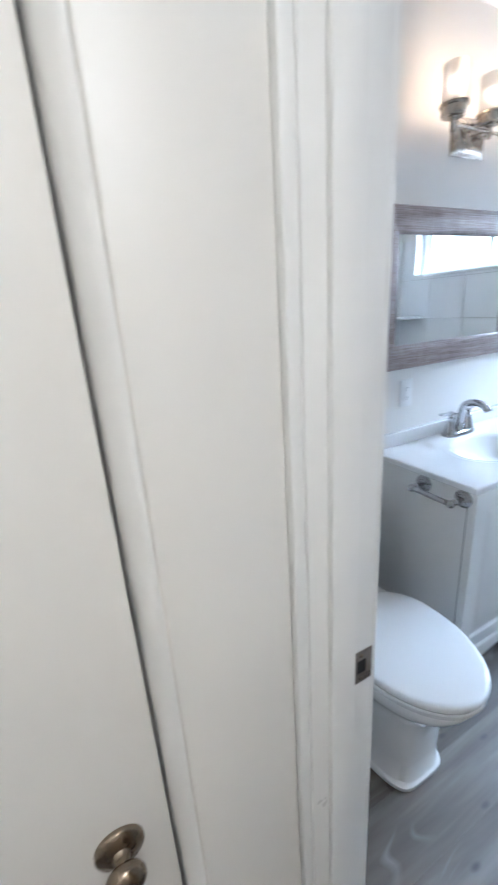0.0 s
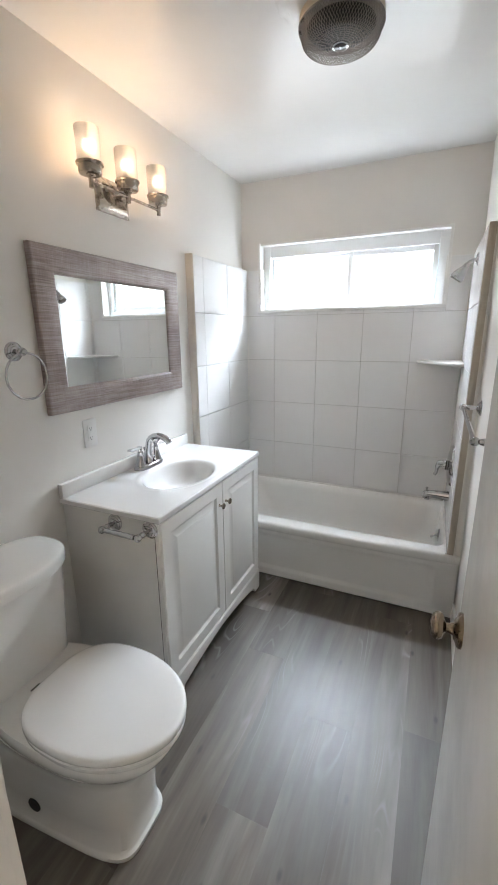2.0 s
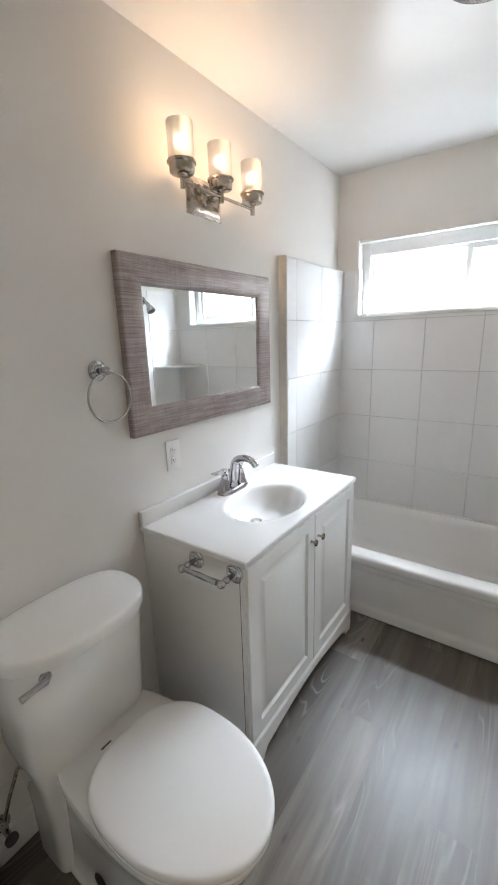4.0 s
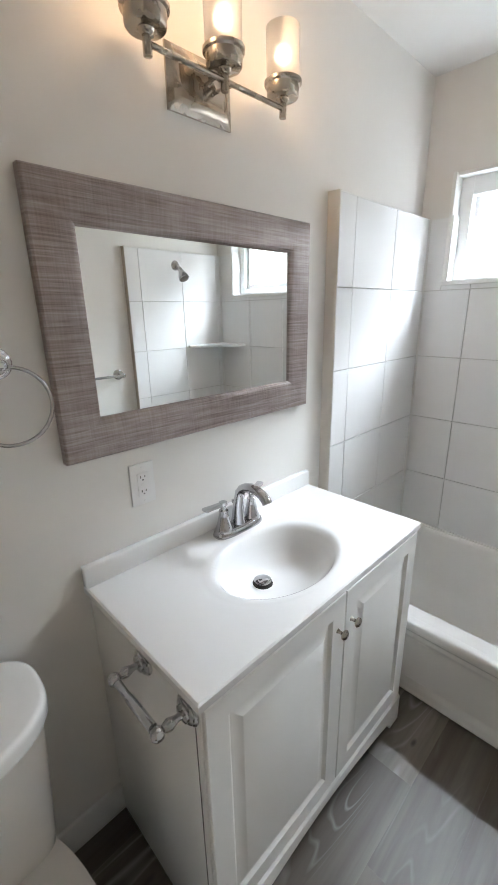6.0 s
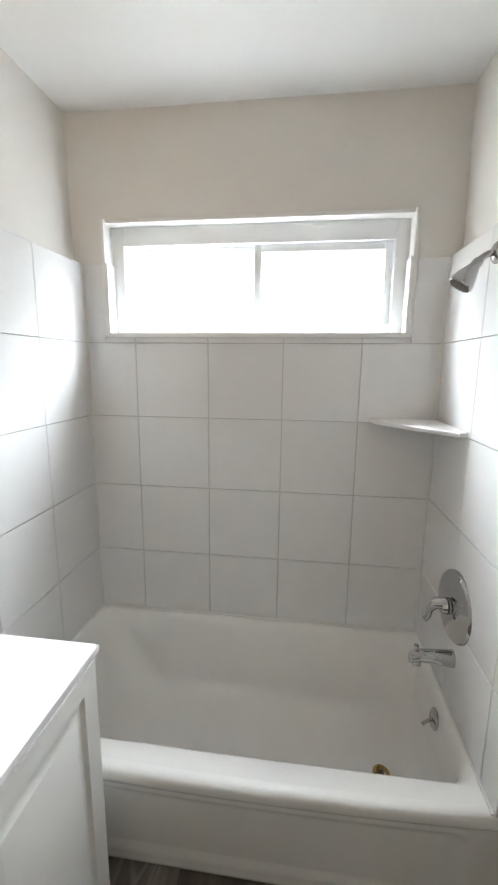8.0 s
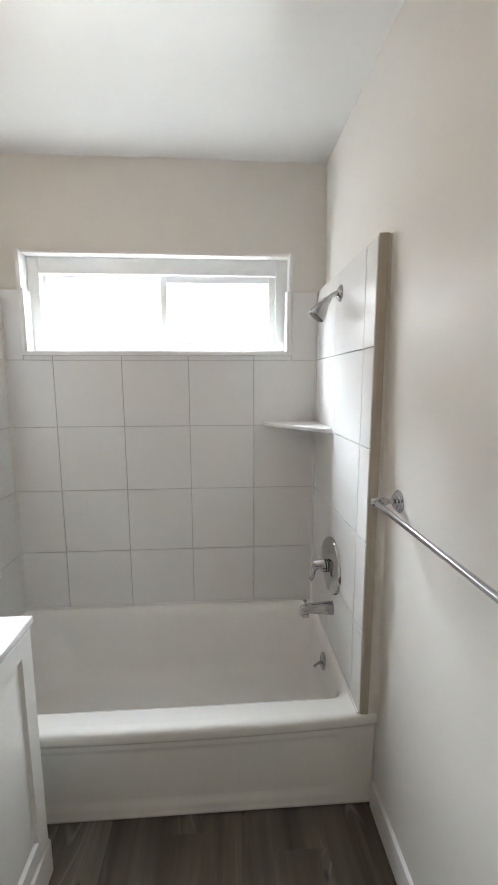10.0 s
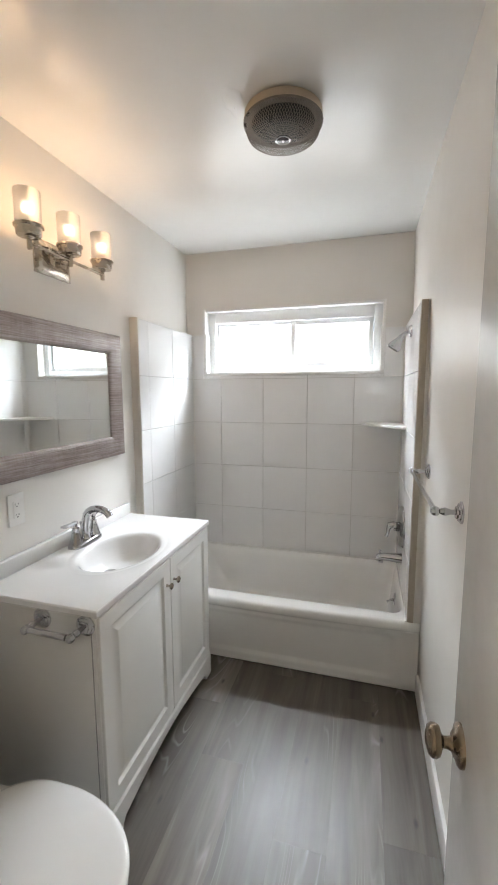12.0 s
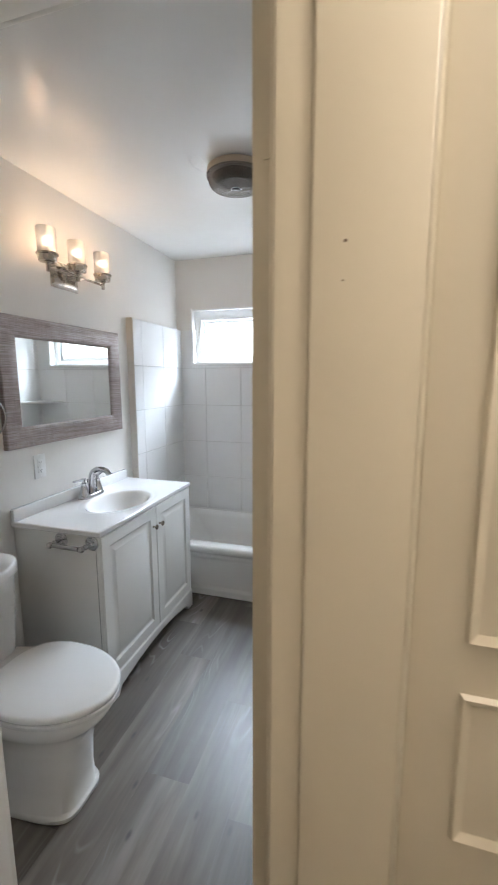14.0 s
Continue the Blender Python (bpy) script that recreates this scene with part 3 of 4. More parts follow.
def panel_depth(y, z):
    """How far the apron's face lies back in the broad panel with rounded corners."""
    cy, cz, hy, hz, r = 0.765, 0.176, 0.655, 0.124, 0.035
    qy, qz = abs(y - cy) - hy + r, abs(z - cz) - hz + r
    d = math.hypot(max(qy, 0), max(qz, 0)) + min(max(qy, qz), 0) - r
    u = min(max(-d / 0.016, 0), 1)
    return 0.009 * u * u * (3 - 2 * u)


ap = bmesh.new()
lip = [(1.898, 0.386), (1.886, 0.385), (1.877, 0.382), (1.872, 0.376), (1.8705, 0.367), (1.871, 0.352), (1.874, 0.340), (1.880, 0.332), (1.886, 0.326), (1.888, 0.318)]
face = [(1.888 + 0.006 * (0.31 - z) / 0.31, z) for z in [0.308 - 0.012 * i for i in range(24)]]
foot_rail = [(1.8935, 0.020), (1.8925, 0.016), (1.8925, 0.006), (1.894, 0.0045), (1.940, 0.0045), (1.940, 0.375)]
profile = lip + face + foot_rail
arings = []
steps = [TUB_R + (TUB_L - TUB_R) * i / 96 for i in range(97)]
for y in steps:
    ring = []
    for k, (x, z) in enumerate(profile):
        share = min(max(z / 0.37, 0.0), 1.0) ** 1.2
        back = panel_depth(y, z) if len(lip) <= k < len(lip) + len(face) else 0.0
        ring.append((x + share * bow(y) + back if x < 1.93 else x, y, z))
    arings.append(ring)
loft(ap, arings)
part("apron", ap, TUB_MAT, tub, smooth=50)
# Dark bead painting the shaded gap line below the apron's foot.
cb = bmesh.new()
tube(cb, [(1.8975, y, 0.0025) for y in [0.01 + 1.5 * i / 20 for i in range(21)]], 0.0024, 8)
structure("trim_foot_gap_shade", cb, RUBBER, 60)
part("overflow_plate", lathe(bmesh.new(), [(0.036, 0.0), (0.036, 0.003), (0.030, 0.007), (0.0, 0.009)], along((2.238, 0.086, 0.308), (0, 1, 0.10)), 28), CHROME, tub, "chrome overflow plate")
lv = bmesh.new()
tube(lv, [(2.238, 0.092, 0.308), (2.233, 0.112, 0.300), (2.226, 0.130, 0.292)], [0.006, 0.005, 0.007], 10)
part("trip_lever", lv, CHROME, tub, "chrome trip lever")
part("drain", lathe(bmesh.new(), [(0.030, 0.0), (0.030, 0.003), (0.022, 0.004), (0.016, 0.001)], Matrix.Translation((2.235, 0.250, 0.0590)), 24), BRASS, tub, "brass drain ring")

# ---- tiled surround: backer, edges ----
structure("tile_backer_right", boxed(1.872, 2.606, -0.02, TILE_R - 0.008, RIM + 0.001, TILE_TOP - 0.002), GROUT)
structure("tile_backer_left", boxed(1.884, 2.606, TILE_L + 0.008, ROOM_Y - 0.001, RIM + 0.001, TILE_TOP - 0.002), GROUT)
tbk = bmesh.new()
box(tbk, TILE_X + 0.006, ROOM_X, 0.001, ROOM_Y - 0.001, RIM + 0.001, WIN_Z0 - 0.014)
box(tbk, TILE_X + 0.006, ROOM_X, 0.001, WIN_Y0 - 0.013, WIN_Z0 - 0.014, TILE_TOP - 0.002)
box(tbk, TILE_X + 0.006, ROOM_X, WIN_Y1 + 0.013, ROOM_Y - 0.001, WIN_Z0 - 0.014, TILE_TOP - 0.002)
structure("tile_backer_window", tbk, GROUT)


def upright_strip(name, prof, seed, mat, leaning=False):
    """A moulding of one section up the tile edge, slightly uneven along its height."""
    bm = bmesh.new()
    rings = []
    for i in range(41):
        z = RIM + 0.002 + (TILE_TOP + 0.004 - RIM) * i / 40
        w = 0.0012 * noise.noise(Vector((z * 7, seed, 0)))
        rings.append([(x + w, y + (lean(z) if leaning and y < 0.012 else 0.0), z) for x, y in prof])
    loft(bm, rings)
    return structure(name, bm, mat, 50)


E = 1.865
upright_strip("trim_tile_right", [(E + 0.010, 0.057), (E + 0.001, 0.057), (E - 0.001, 0.053), (E - 0.002, 0.045), (E - 0.001, 0.043), (E - 0.003, 0.036), (E - 0.002, 0.0285), (E + 0.010, 0.0285)], 0.5, TAN_TRIM)
upright_strip("trim_tile_filler", [(E + 0.010, 0.028), (E - 0.001, 0.028), (E + 0.002, 0.022), (E + 0.002, 0.014), (E - 0.004, 0.004), (E - 0.012, 0.001), (E + 0.010, 0.001)], 2.5, WALL, True)
E = 1.877
upright_strip("trim_tile_left", [(E + 0.010, 1.489), (E + 0.001, 1.489), (E - 0.001, 1.493), (E - 0.002, 1.502), (E - 0.001, 1.504), (E - 0.003, 1.516), (E - 0.004, 1.523), (E - 0.006, 1.534), (E + 0.010, 1.534)], 13.4, BEIGE_TRIM)
cap = bmesh.new()
box(cap, 1.866, 2.606, 0.001, TILE_R - 0.0015, TILE_TOP - 0.001, TILE_TOP + 0.004, 0.0015)
box(cap, 1.878, 2.606, TILE_L + 0.0015, ROOM_Y - 0.001, TILE_TOP - 0.001, TILE_TOP + 0.004, 0.0015)
structure("trim_tile_top", cap, CAULK, 40)
seams = bmesh.new()
tube(seams, [(TILE_X - 0.002, TILE_R + 0.002, RIM), (TILE_X - 0.002, TILE_R + 0.002, TILE_TOP)], 0.005, 8)
tube(seams, [(TILE_X - 0.002, TILE_L - 0.002, RIM), (TILE_X - 0.002, TILE_L - 0.002, TILE_TOP)], 0.005, 8)
tube(seams, [(TILE_X - 0.001, TILE_R, RIM + 0.002), (TILE_X - 0.001, TILE_L, RIM + 0.002)], 0.006, 8)
tube(seams, [(1.872, TILE_R + 0.001, RIM + 0.001), (TILE_X, TILE_R + 0.001, RIM + 0.001)], 0.005, 8)
tube(seams, [(1.884, TILE_L - 0.001, RIM + 0.001), (TILE_X, TILE_L - 0.001, RIM + 0.001)], 0.005, 8)
structure("trim_tub_caulk", seams, CAULK, 60)

# ---- corner shelf ----
sh = bmesh.new()
pts = [(TILE_X - 0.001, TILE_R + 0.001), (2.290, TILE_R + 0.001), (2.288, 0.085), (2.330, 0.125), (2.400, 0.185), (2.480, 0.245), (2.560, 0.296), (TILE_X - 0.001, 0.312)]
loft(sh, [[(x + dx, y + dy, z) for x, y in pts] for z, dx, dy in ((1.290, 0.003, -0.003), (1.294, 0, 0), (1.304, 0, 0), (1.308, 0.003, -0.003))])
single("corner_shelf", sh, TRIM, "thin white painted corner shelf in the tiled shower wall", "shelf", smooth=30)

# ---- shower fittings ----
SX = 2.225
head = thing("wall_shower", "chrome shower head on a short bent arm with round flange", "shower head")
part("flange", lathe(bmesh.new(), [(0.031, 0.0), (0.030, 0.004), (0.022, 0.011), (0.012, 0.014), (0.0, 0.0145)], along((SX, TILE_R, 1.822), (0, 1, 0)), 28), CHROME, head)
arm = bmesh.new()
tube(arm, [(SX, TILE_R + 0.004, 1.822), (SX, 0.080, 1.820), (SX, 0.096, 1.812), (SX, 0.108, 1.800)], 0.0095, 14)
part("shower_arm", arm, CHROME, head)
hd = Vector((0.0, 0.56, -0.83)).normalized()
h0 = Vector((SX, 0.108, 1.800))
part("spray_head", lathe(bmesh.new(), [(0.012, -0.004), (0.016, 0.006), (0.014, 0.014), (0.018, 0.024), (0.029, 0.048), (0.034, 0.066), (0.0345, 0.076), (0.031, 0.079)], along(h0, hd), 32), CHROME, head)
face = bmesh.new()
lathe(face, [(0.031, 0.0785), (0.024, 0.081), (0.0, 0.082)], along(h0, hd), 32)
face_ob = part("spray_face", face, CAGE, head, "grey spray face")
nz = bmesh.new()
mm = along(h0, hd)
for r, k in ((0.010, 6), (0.019, 10), (0.027, 14)):
    for i in range(k):
        a = 2 * math.pi * i / k
        lathe(nz, [(0.0018, 0.0), (0.0013, 0.0025)], mm @ Matrix.Translation((r * math.cos(a), r * math.sin(a), 0.0795)), 6)
part("nozzles", nz, RUBBER, face_ob, kind="stuff")

valve = thing("shower_valve", "chrome tub and shower control with large round plate and curved lever", "shower valve")
VX, VZ = 2.226, 0.748
part("escutcheon", lathe(bmesh.new(), [(0.116, -0.008), (0.116, 0.006), (0.111, 0.012), (0.104, 0.013), (0.078, 0.019), (0.040, 0.025), (0.0, 0.0255)], along((VX, TILE_R + 0.003, VZ), (-0.06, 1, 0)), 48), CHROME, valve)
part("hub", lathe(bmesh.new(), [(0.026, 0.015), (0.026, 0.046), (0.022, 0.052)], along((VX, TILE_R, VZ), (0, 1, 0)), 28), CHROME, valve)
part("seal_ring", lathe(bmesh.new(), [(0.0265, 0.030), (0.0268, 0.036)], along((VX, TILE_R, VZ), (0, 1, 0)), 28), BLACK, valve, "black rubber ring")
vh = bmesh.new()
tube(vh, [(VX, 0.105, VZ + 0.010), (VX + 0.004, 0.128, VZ + 0.004), (VX + 0.012, 0.137, VZ - 0.022), (VX + 0.020, 0.137, VZ - 0.052), (VX + 0.026, 0.146, VZ - 0.070)], [0.020, 0.019, 0.012, 0.009, 0.010], 18)
part("lever", vh, CHROME, valve)

spout = thing("tub_spout", "chrome bathtub spout with a small diverter knob", "tub spout")
sb = bmesh.new()
SPX, SPZ = 2.212, 0.568
rs = []
for d, w, h, dz in ((0.0, 0.026, 0.030, 0.0), (0.010, 0.025, 0.029, 0.0), (0.060, 0.022, 0.024, 0.002), (0.105, 0.020, 0.020, 0.002), (0.128, 0.019, 0.021, -0.004), (0.137, 0.014, 0.018, -0.010)):
    rs.append([(SPX + w * math.cos(a), TILE_R + d, SPZ + dz + h * math.sin(a)) for a in (2 * math.pi * i / 20 for i in range(20))])
loft(sb, rs)
box(sb, SPX - 0.013, SPX + 0.013, TILE_R + 0.100, TILE_R + 0.128, SPZ - 0.034, SPZ - 0.006, 0.004)
part("spout_body", sb, CHROME, spout)
part("diverter_knob", lathe(bmesh.new(), [(0.004, 0.0), (0.004, 0.012), (0.008, 0.015), (0.008, 0.021), (0.004, 0.024)], Matrix.Translation((SPX, TILE_R + 0.118, SPZ + 0.017)), 16), CHROME, spout)

# ---- vanity ----
VX0, VX1, VY, TOPZ = 0.862, 1.762, 1.062, 0.822
vanity = thing("vanity_cabinet", "white two-door bathroom vanity cabinet with raised panels and arched skirt", "vanity cabinet")
body = bmesh.new()
box(body, VX0, VX0 + 0.016, VY + 0.020, ROOM_Y - 0.004, 0.0, TOPZ, 0.001)
box(body, VX1 - 0.016, VX1, VY + 0.020, ROOM_Y - 0.004, 0.0, TOPZ, 0.001)
box(body, VX0 + 0.016, VX1 - 0.016, ROOM_Y - 0.012, ROOM_Y - 0.004, 0.10, TOPZ)
box(body, VX0 + 0.016, VX1 - 0.016, VY + 0.045, ROOM_Y - 0.012, 0.105, 0.120)
part("body", body, CABINET, vanity)
# Near-black board puts the shade below the skirt's arch into colour.
part("toe_shadow_board", boxed(VX0 + 0.016, VX1 - 0.016, VY + 0.075, VY + 0.088, 0.0, 0.104), DARK_SEAM_SHADE, vanity, "dark board painting the shade under the arched skirt")
ff = bmesh.new()
F0, F1 = VY + 0.001, VY + 0.019
box(ff, VX0 + 0.001, VX0 + 0.024, F0, F1, 0.0, TOPZ, 0.0015)
box(ff, VX1 - 0.024, VX1 - 0.001, F0, F1, 0.0, TOPZ, 0.0015)
box(ff, VX0 + 0.024, VX1 - 0.024, F0, F1, TOPZ - 0.030, TOPZ, 0.0015)
part("face_frame", ff, CABINET, vanity)
part("frame_seam", boxed(VX0 + 0.0005, VX0 + 0.003, F1, VY + 0.0205, 0.0, TOPZ), DARK_SEAM_SHADE, vanity, "thin dark seam")
skirt = bmesh.new()
top_z, foot = 0.118, 0.070
sx0, sx1 = VX0 + 0.001, VX1 - 0.001
xs = [sx0, sx0 + foot - 0.008, sx0 + foot, sx0 + foot + 0.010, sx0 + foot + 0.016] + [sx0 + foot + 0.016 + (sx1 - sx0 - 2 * foot - 0.032) * i / 24 for i in range(1, 24)] + [sx1 - foot - 0.016, sx1 - foot - 0.010, sx1 - foot, sx1 - foot + 0.008, sx1]


def arch(x):
    d = min(x - sx0, sx1 - x)
    if d < foot - 0.004:
        return 0.0
    if d < foot + 0.004:
        return 0.018
    if d < foot + 0.012:
        return 0.030
    u = (d - foot) / ((sx1 - sx0) / 2 - foot)
    return 0.034 + 0.042 * math.sin(min(1, u) * math.pi / 2)


pr = []
for x in xs:
    zb = arch(x)
    pr.append([(x, VY - 0.016, zb), (x, VY - 0.016, top_z - 0.008), (x, VY - 0.010, top_z), (x, VY + 0.008, top_z), (x, VY + 0.008, zb)])
loft(skirt, pr)
part("skirt", skirt, CABINET, vanity, smooth=35)


def cabinet_door(x0, x1, knob_x):
    z0, z1 = 0.121, 0.816
    bm = bmesh.new()
    prof = [(0.0, 0.0), (0.0, 0.008), (0.002, 0.011), (0.056, 0.011), (0.061, 0.0055), (0.066, 0.0025), (0.071, 0.0025), (0.094, 0.0095), (0.097, 0.0105)]
    rings = []
    for inset, out in prof:
        rings.append([(x, VY - out, z) for x, z in ((x0 + inset, z0 + inset), (x1 - inset, z0 + inset), (x1 - inset, z1 - inset), (x0 + inset, z1 - inset))])
    loft(bm, rings)
    d = part("cabinet_door", bm, CABINET, vanity, smooth=20)
    part("knob", lathe(bmesh.new(), [(0.007, 0.0), (0.005, 0.003), (0.0045, 0.012), (0.009, 0.016), (0.0135, 0.019), (0.0140, 0.023), (0.010, 0.027), (0.0, 0.0285)], along((knob_x, VY - 0.011, 0.712), (0, -1, 0)), 24), NICKEL, d, "satin nickel round knob")


cabinet_door(VX0 + 0.003, 1.3360, 1.3040)
cabinet_door(1.3395, VX1 - 0.003, 1.3680)

# ---- vanity top with moulded basin ----
vtop = thing("bathroom_sink", "white cultured marble vanity top with oval moulded basin and low backsplash", "sink")
TX0, TX1, TY0, TY1, TZ = 0.850, 1.773, 1.048, ROOM_Y - 0.002, 0.846
BCX, BCY, BA, BB = 1.305, 1.262, 0.212, 0.153
vt = bmesh.new()
n = 64
angs = [2 * math.pi * i / n for i in range(n)]


def rect_ray(a):
    c, s = math.cos(a), math.sin(a)
    k = min(((TX1 - BCX) if c > 0 else (TX0 - BCX)) / c if abs(c) > 1e-6 else 9, ((TY1 - BCY) if s > 0 else (TY0 - BCY)) / s if abs(s) > 1e-6 else 9)
    return BCX + c * k, BCY + s * k


corner = [math.atan2(y - BCY, x - BCX) % (2 * math.pi) for x in (TX0, TX1) for y in (TY0, TY1)]
for ca in corner:
    i = min(range(n), key=lambda j: abs((angs[j] - ca + math.pi) % (2 * math.pi) - math.pi))
    angs[i] = ca
outer = [rect_ray(a) for a in angs]


def inset_rect(d, z):
    return [(min(max(x, TX0 + d), TX1 - d), min(max(y, TY0 + d), TY1), z) for x, y in outer]


def bowl_ring(k, z, dy=0.0):
    return [(BCX + BA * k * math.cos(a), BCY + dy + BB * k * math.sin(a), z) for a in angs]


rings = [inset_rect(0.003, TZ - 0.024), inset_rect(0.0, TZ - 0.021), inset_rect(0.0, TZ - 0.004), inset_rect(0.004, TZ), bowl_ring(1.22, TZ), bowl_ring(1.19, TZ - 0.0015), bowl_ring(1.12, TZ - 0.0022), bowl_ring(1.03, TZ - 0.003),
         bowl_ring(0.98, TZ - 0.007), bowl_ring(0.93, TZ - 0.018), bowl_ring(0.86, TZ - 0.042), bowl_ring(0.74, TZ - 0.070, 0.004), bowl_ring(0.56, TZ - 0.092, 0.014), bowl_ring(0.36, TZ - 0.104, 0.028), bowl_ring(0.16, TZ - 0.108, 0.040)]
loft(vt, rings, False, True)
part("top", vt, MARBLE, vtop, smooth=35)
spl = bmesh.new()
box(spl, TX0, TX1, ROOM_Y - 0.024, ROOM_Y - 0.001, TZ - 0.002, 0.905, 0.004, 3)
part("backsplash", spl, MARBLE, vtop)
part("drain", lathe(bmesh.new(), [(0.031, 0.0), (0.030, 0.003), (0.025, 0.004)], Matrix.Translation((BCX - 0.020, BCY + 0.044, TZ - 0.1075)), 28), DARK_SEAM_SHADE, vtop, "dark drain gap")
part("stopper", lathe(bmesh.new(), [(0.012, 0.0), (0.012, 0.008), (0.026, 0.009), (0.027, 0.011), (0.020, 0.0135), (0.0, 0.0145)], Matrix.Translation((BCX - 0.020, BCY + 0.044, TZ - 0.1075)), 28), CHROME, vtop, "chrome pop-up stopper")

# ---- basin faucet ----
faucet = thing("basin_faucet", "chrome two-handle centerset basin faucet with arched spout", "faucet")
FX, FY, FZ = 1.335, 1.462, TZ - 0.001
bp = bmesh.new()
loft(bp, [superring(FX, FY, a, b, z, 3.2, 48) for a, b, z in ((0.083, 0.029, FZ), (0.083, 0.029, FZ + 0.006), (0.080, 0.026, FZ + 0.014), (0.074, 0.021, FZ + 0.018), (0.070, 0.017, FZ + 0.019))])
part("base_plate", bp, CHROME, faucet)
for s in (-1, 1):
    hx = FX + s * 0.052
    hnd = part("handle", lathe(bmesh.new(), [(0.025, 0.014), (0.024, 0.022), (0.019, 0.034), (0.014, 0.056), (0.012, 0.068), (0.013, 0.070), (0.013, 0.074), (0.008, 0.078), (0.007, 0.086), (0.011, 0.090), (0.011, 0.098), (0.0, 0.099)], Matrix.Translation((hx, FY, FZ)), 28), CHROME, faucet)
    lb = bmesh.new()
    d = Vector((s * 0.86, 0.30 if s > 0 else -0.02, 0.06)).normalized()
    side = Vector((-d.y, d.x, 0)).normalized()
    pr = []
    for k, w, t in ((-0.006, 0.006, 0.005), (0.014, 0.006, 0.005), (0.040, 0.007, 0.0045), (0.062, 0.0095, 0.004), (0.066, 0.0085, 0.003)):
        c = Vector((hx, FY, FZ + 0.092)) + d * k
        pr.append([c + side * w + Vector((0, 0, t)), c - side * w + Vector((0, 0, t)), c - side * w - Vector((0, 0, t)), c + side * w - Vector((0, 0, t))])
    loft(lb, pr)
    part("lever", lb, CHROME, hnd, smooth=30)
sp = bmesh.new()
arc = [(FX, FY, FZ + 0.012), (FX, FY, FZ + 0.035), (FX, FY - 0.002, FZ + 0.070), (FX, FY - 0.008, FZ + 0.100)]
for i in range(1, 9):
    a = math.pi * (0.92 - 0.86 * i / 8)
    arc.append((FX, FY - 0.062 + 0.054 * -math.cos(a), FZ + 0.100 + 0.040 * math.sin(a)))
arc = arc[:4] + [(FX, FY - 0.008 - 0.054 * (1 - math.cos(radians(q))), FZ + 0.100 + 0.038 * math.sin(radians(q))) for q in (18, 40, 62, 84, 106, 128, 148, 163)]
rad = [0.023, 0.0175, 0.0150, 0.0138] + [0.0135, 0.0133, 0.0130, 0.0130, 0.0130, 0.0130, 0.0132, 0.0135]
tube(sp, arc, rad, 22)
part("spout", sp, CHROME, faucet, smooth=50)
part("lift_rod", lathe(bmesh.new(), [(0.0022, 0.0), (0.0022, 0.055), (0.005, 0.058), (0.005, 0.066), (0.0, 0.068)], Matrix.Translation((FX, FY + 0.018, FZ + 0.015)), 12), CHROME, faucet)

grow = Matrix.Translation((FX, FY, FZ)) @ Matrix.Scale(1.16, 4) @ Matrix.Translation((-FX, -FY, -FZ))
for o in faucet.children_recursive:
    o.data.transform(grow)

# ---- toilet ----
toilet = thing("toilet", "white skirted toilet with closed lid and chrome tank lever", "toilet")
TCX = 0.478
bw = bmesh.new()


def trings(rows):
    return [superring(TCX + ox, (yf + yr) / 2, a, (yr - yf) / 2, z, p, 64, tp) for z, yf, yr, a, p, tp, ox in rows]


loft(bw, trings([
    (0.000, 0.868, 1.420, 0.152, 5.0, 0.26, -0.012), (0.015, 0.867, 1.420, 0.152, 5.0, 0.26, -0.012), (0.020, 0.873, 1.420, 0.147, 4.6, 0.26, -0.012), (0.024, 0.877, 1.420, 0.144, 4.4, 0.26, -0.011),
    (0.100, 0.880, 1.425, 0.142, 4.0, 0.24, -0.008), (0.200, 0.874, 1.430, 0.144, 3.6, 0.19, -0.005), (0.260, 0.862, 1.435, 0.148, 3.2, 0.14, -0.002), (0.305, 0.838, 1.440, 0.158, 2.8, 0.07, 0.001),
    (0.335, 0.804, 1.445, 0.170, 2.5, 0.02, 0.004), (0.355, 0.780, 1.450, 0.180, 2.4, 0.0, 0.007), (0.384, 0.765, 1.455, 0.185, 2.4, 0.0, 0.009), (0.396, 0.770, 1.455, 0.181, 2.4, 0.0, 0.009), (0.400, 0.79, 1.45, 0.168, 2.4, 0.0, 0.009)]))
part("bowl", bw, PORCELAIN, toilet, smooth=50)
tk = bmesh.new()
loft(tk, trings([
    (0.000, 1.330, 1.500, 0.156, 6.0, 0.0, -0.014), (0.200, 1.325, 1.505, 0.158, 6.0, 0.0, -0.014), (0.330, 1.318, 1.510, 0.168, 6.0, 0.0, -0.016), (0.398, 1.305, 1.515, 0.180, 6.0, 0.0, -0.017),
    (0.430, 1.306, 1.520, 0.186, 6.0, 0.0, -0.017), (0.560, 1.300, 1.522, 0.194, 5.0, 0.0, -0.014), (0.735, 1.290, 1.524, 0.202, 4.2, 0.0, -0.010), (0.742, 1.294, 1.520, 0.198, 4.2, 0.0, -0.010)]))
tank = part("tank", tk, PORCELAIN, toilet, smooth=50)
tl = bmesh.new()


def lidring(inset, z):
    out = []
    for x, y, zz in superring(TCX - 0.010, 1.397, 0.218 - inset, 0.128 - inset, z, 2.8, 72):
        if y < 1.395:
            y -= 0.026 * (1 - ((x - TCX) / 0.222) ** 2)
        out.append((x, y, zz))
    return out


loft(tl, [lidring(0.010, 0.741), lidring(0.002, 0.744), lidring(0.0, 0.750), lidring(0.0, 0.770), lidring(0.001, 0.778), lidring(0.005, 0.783), lidring(0.012, 0.785), lidring(0.04, 0.786)])
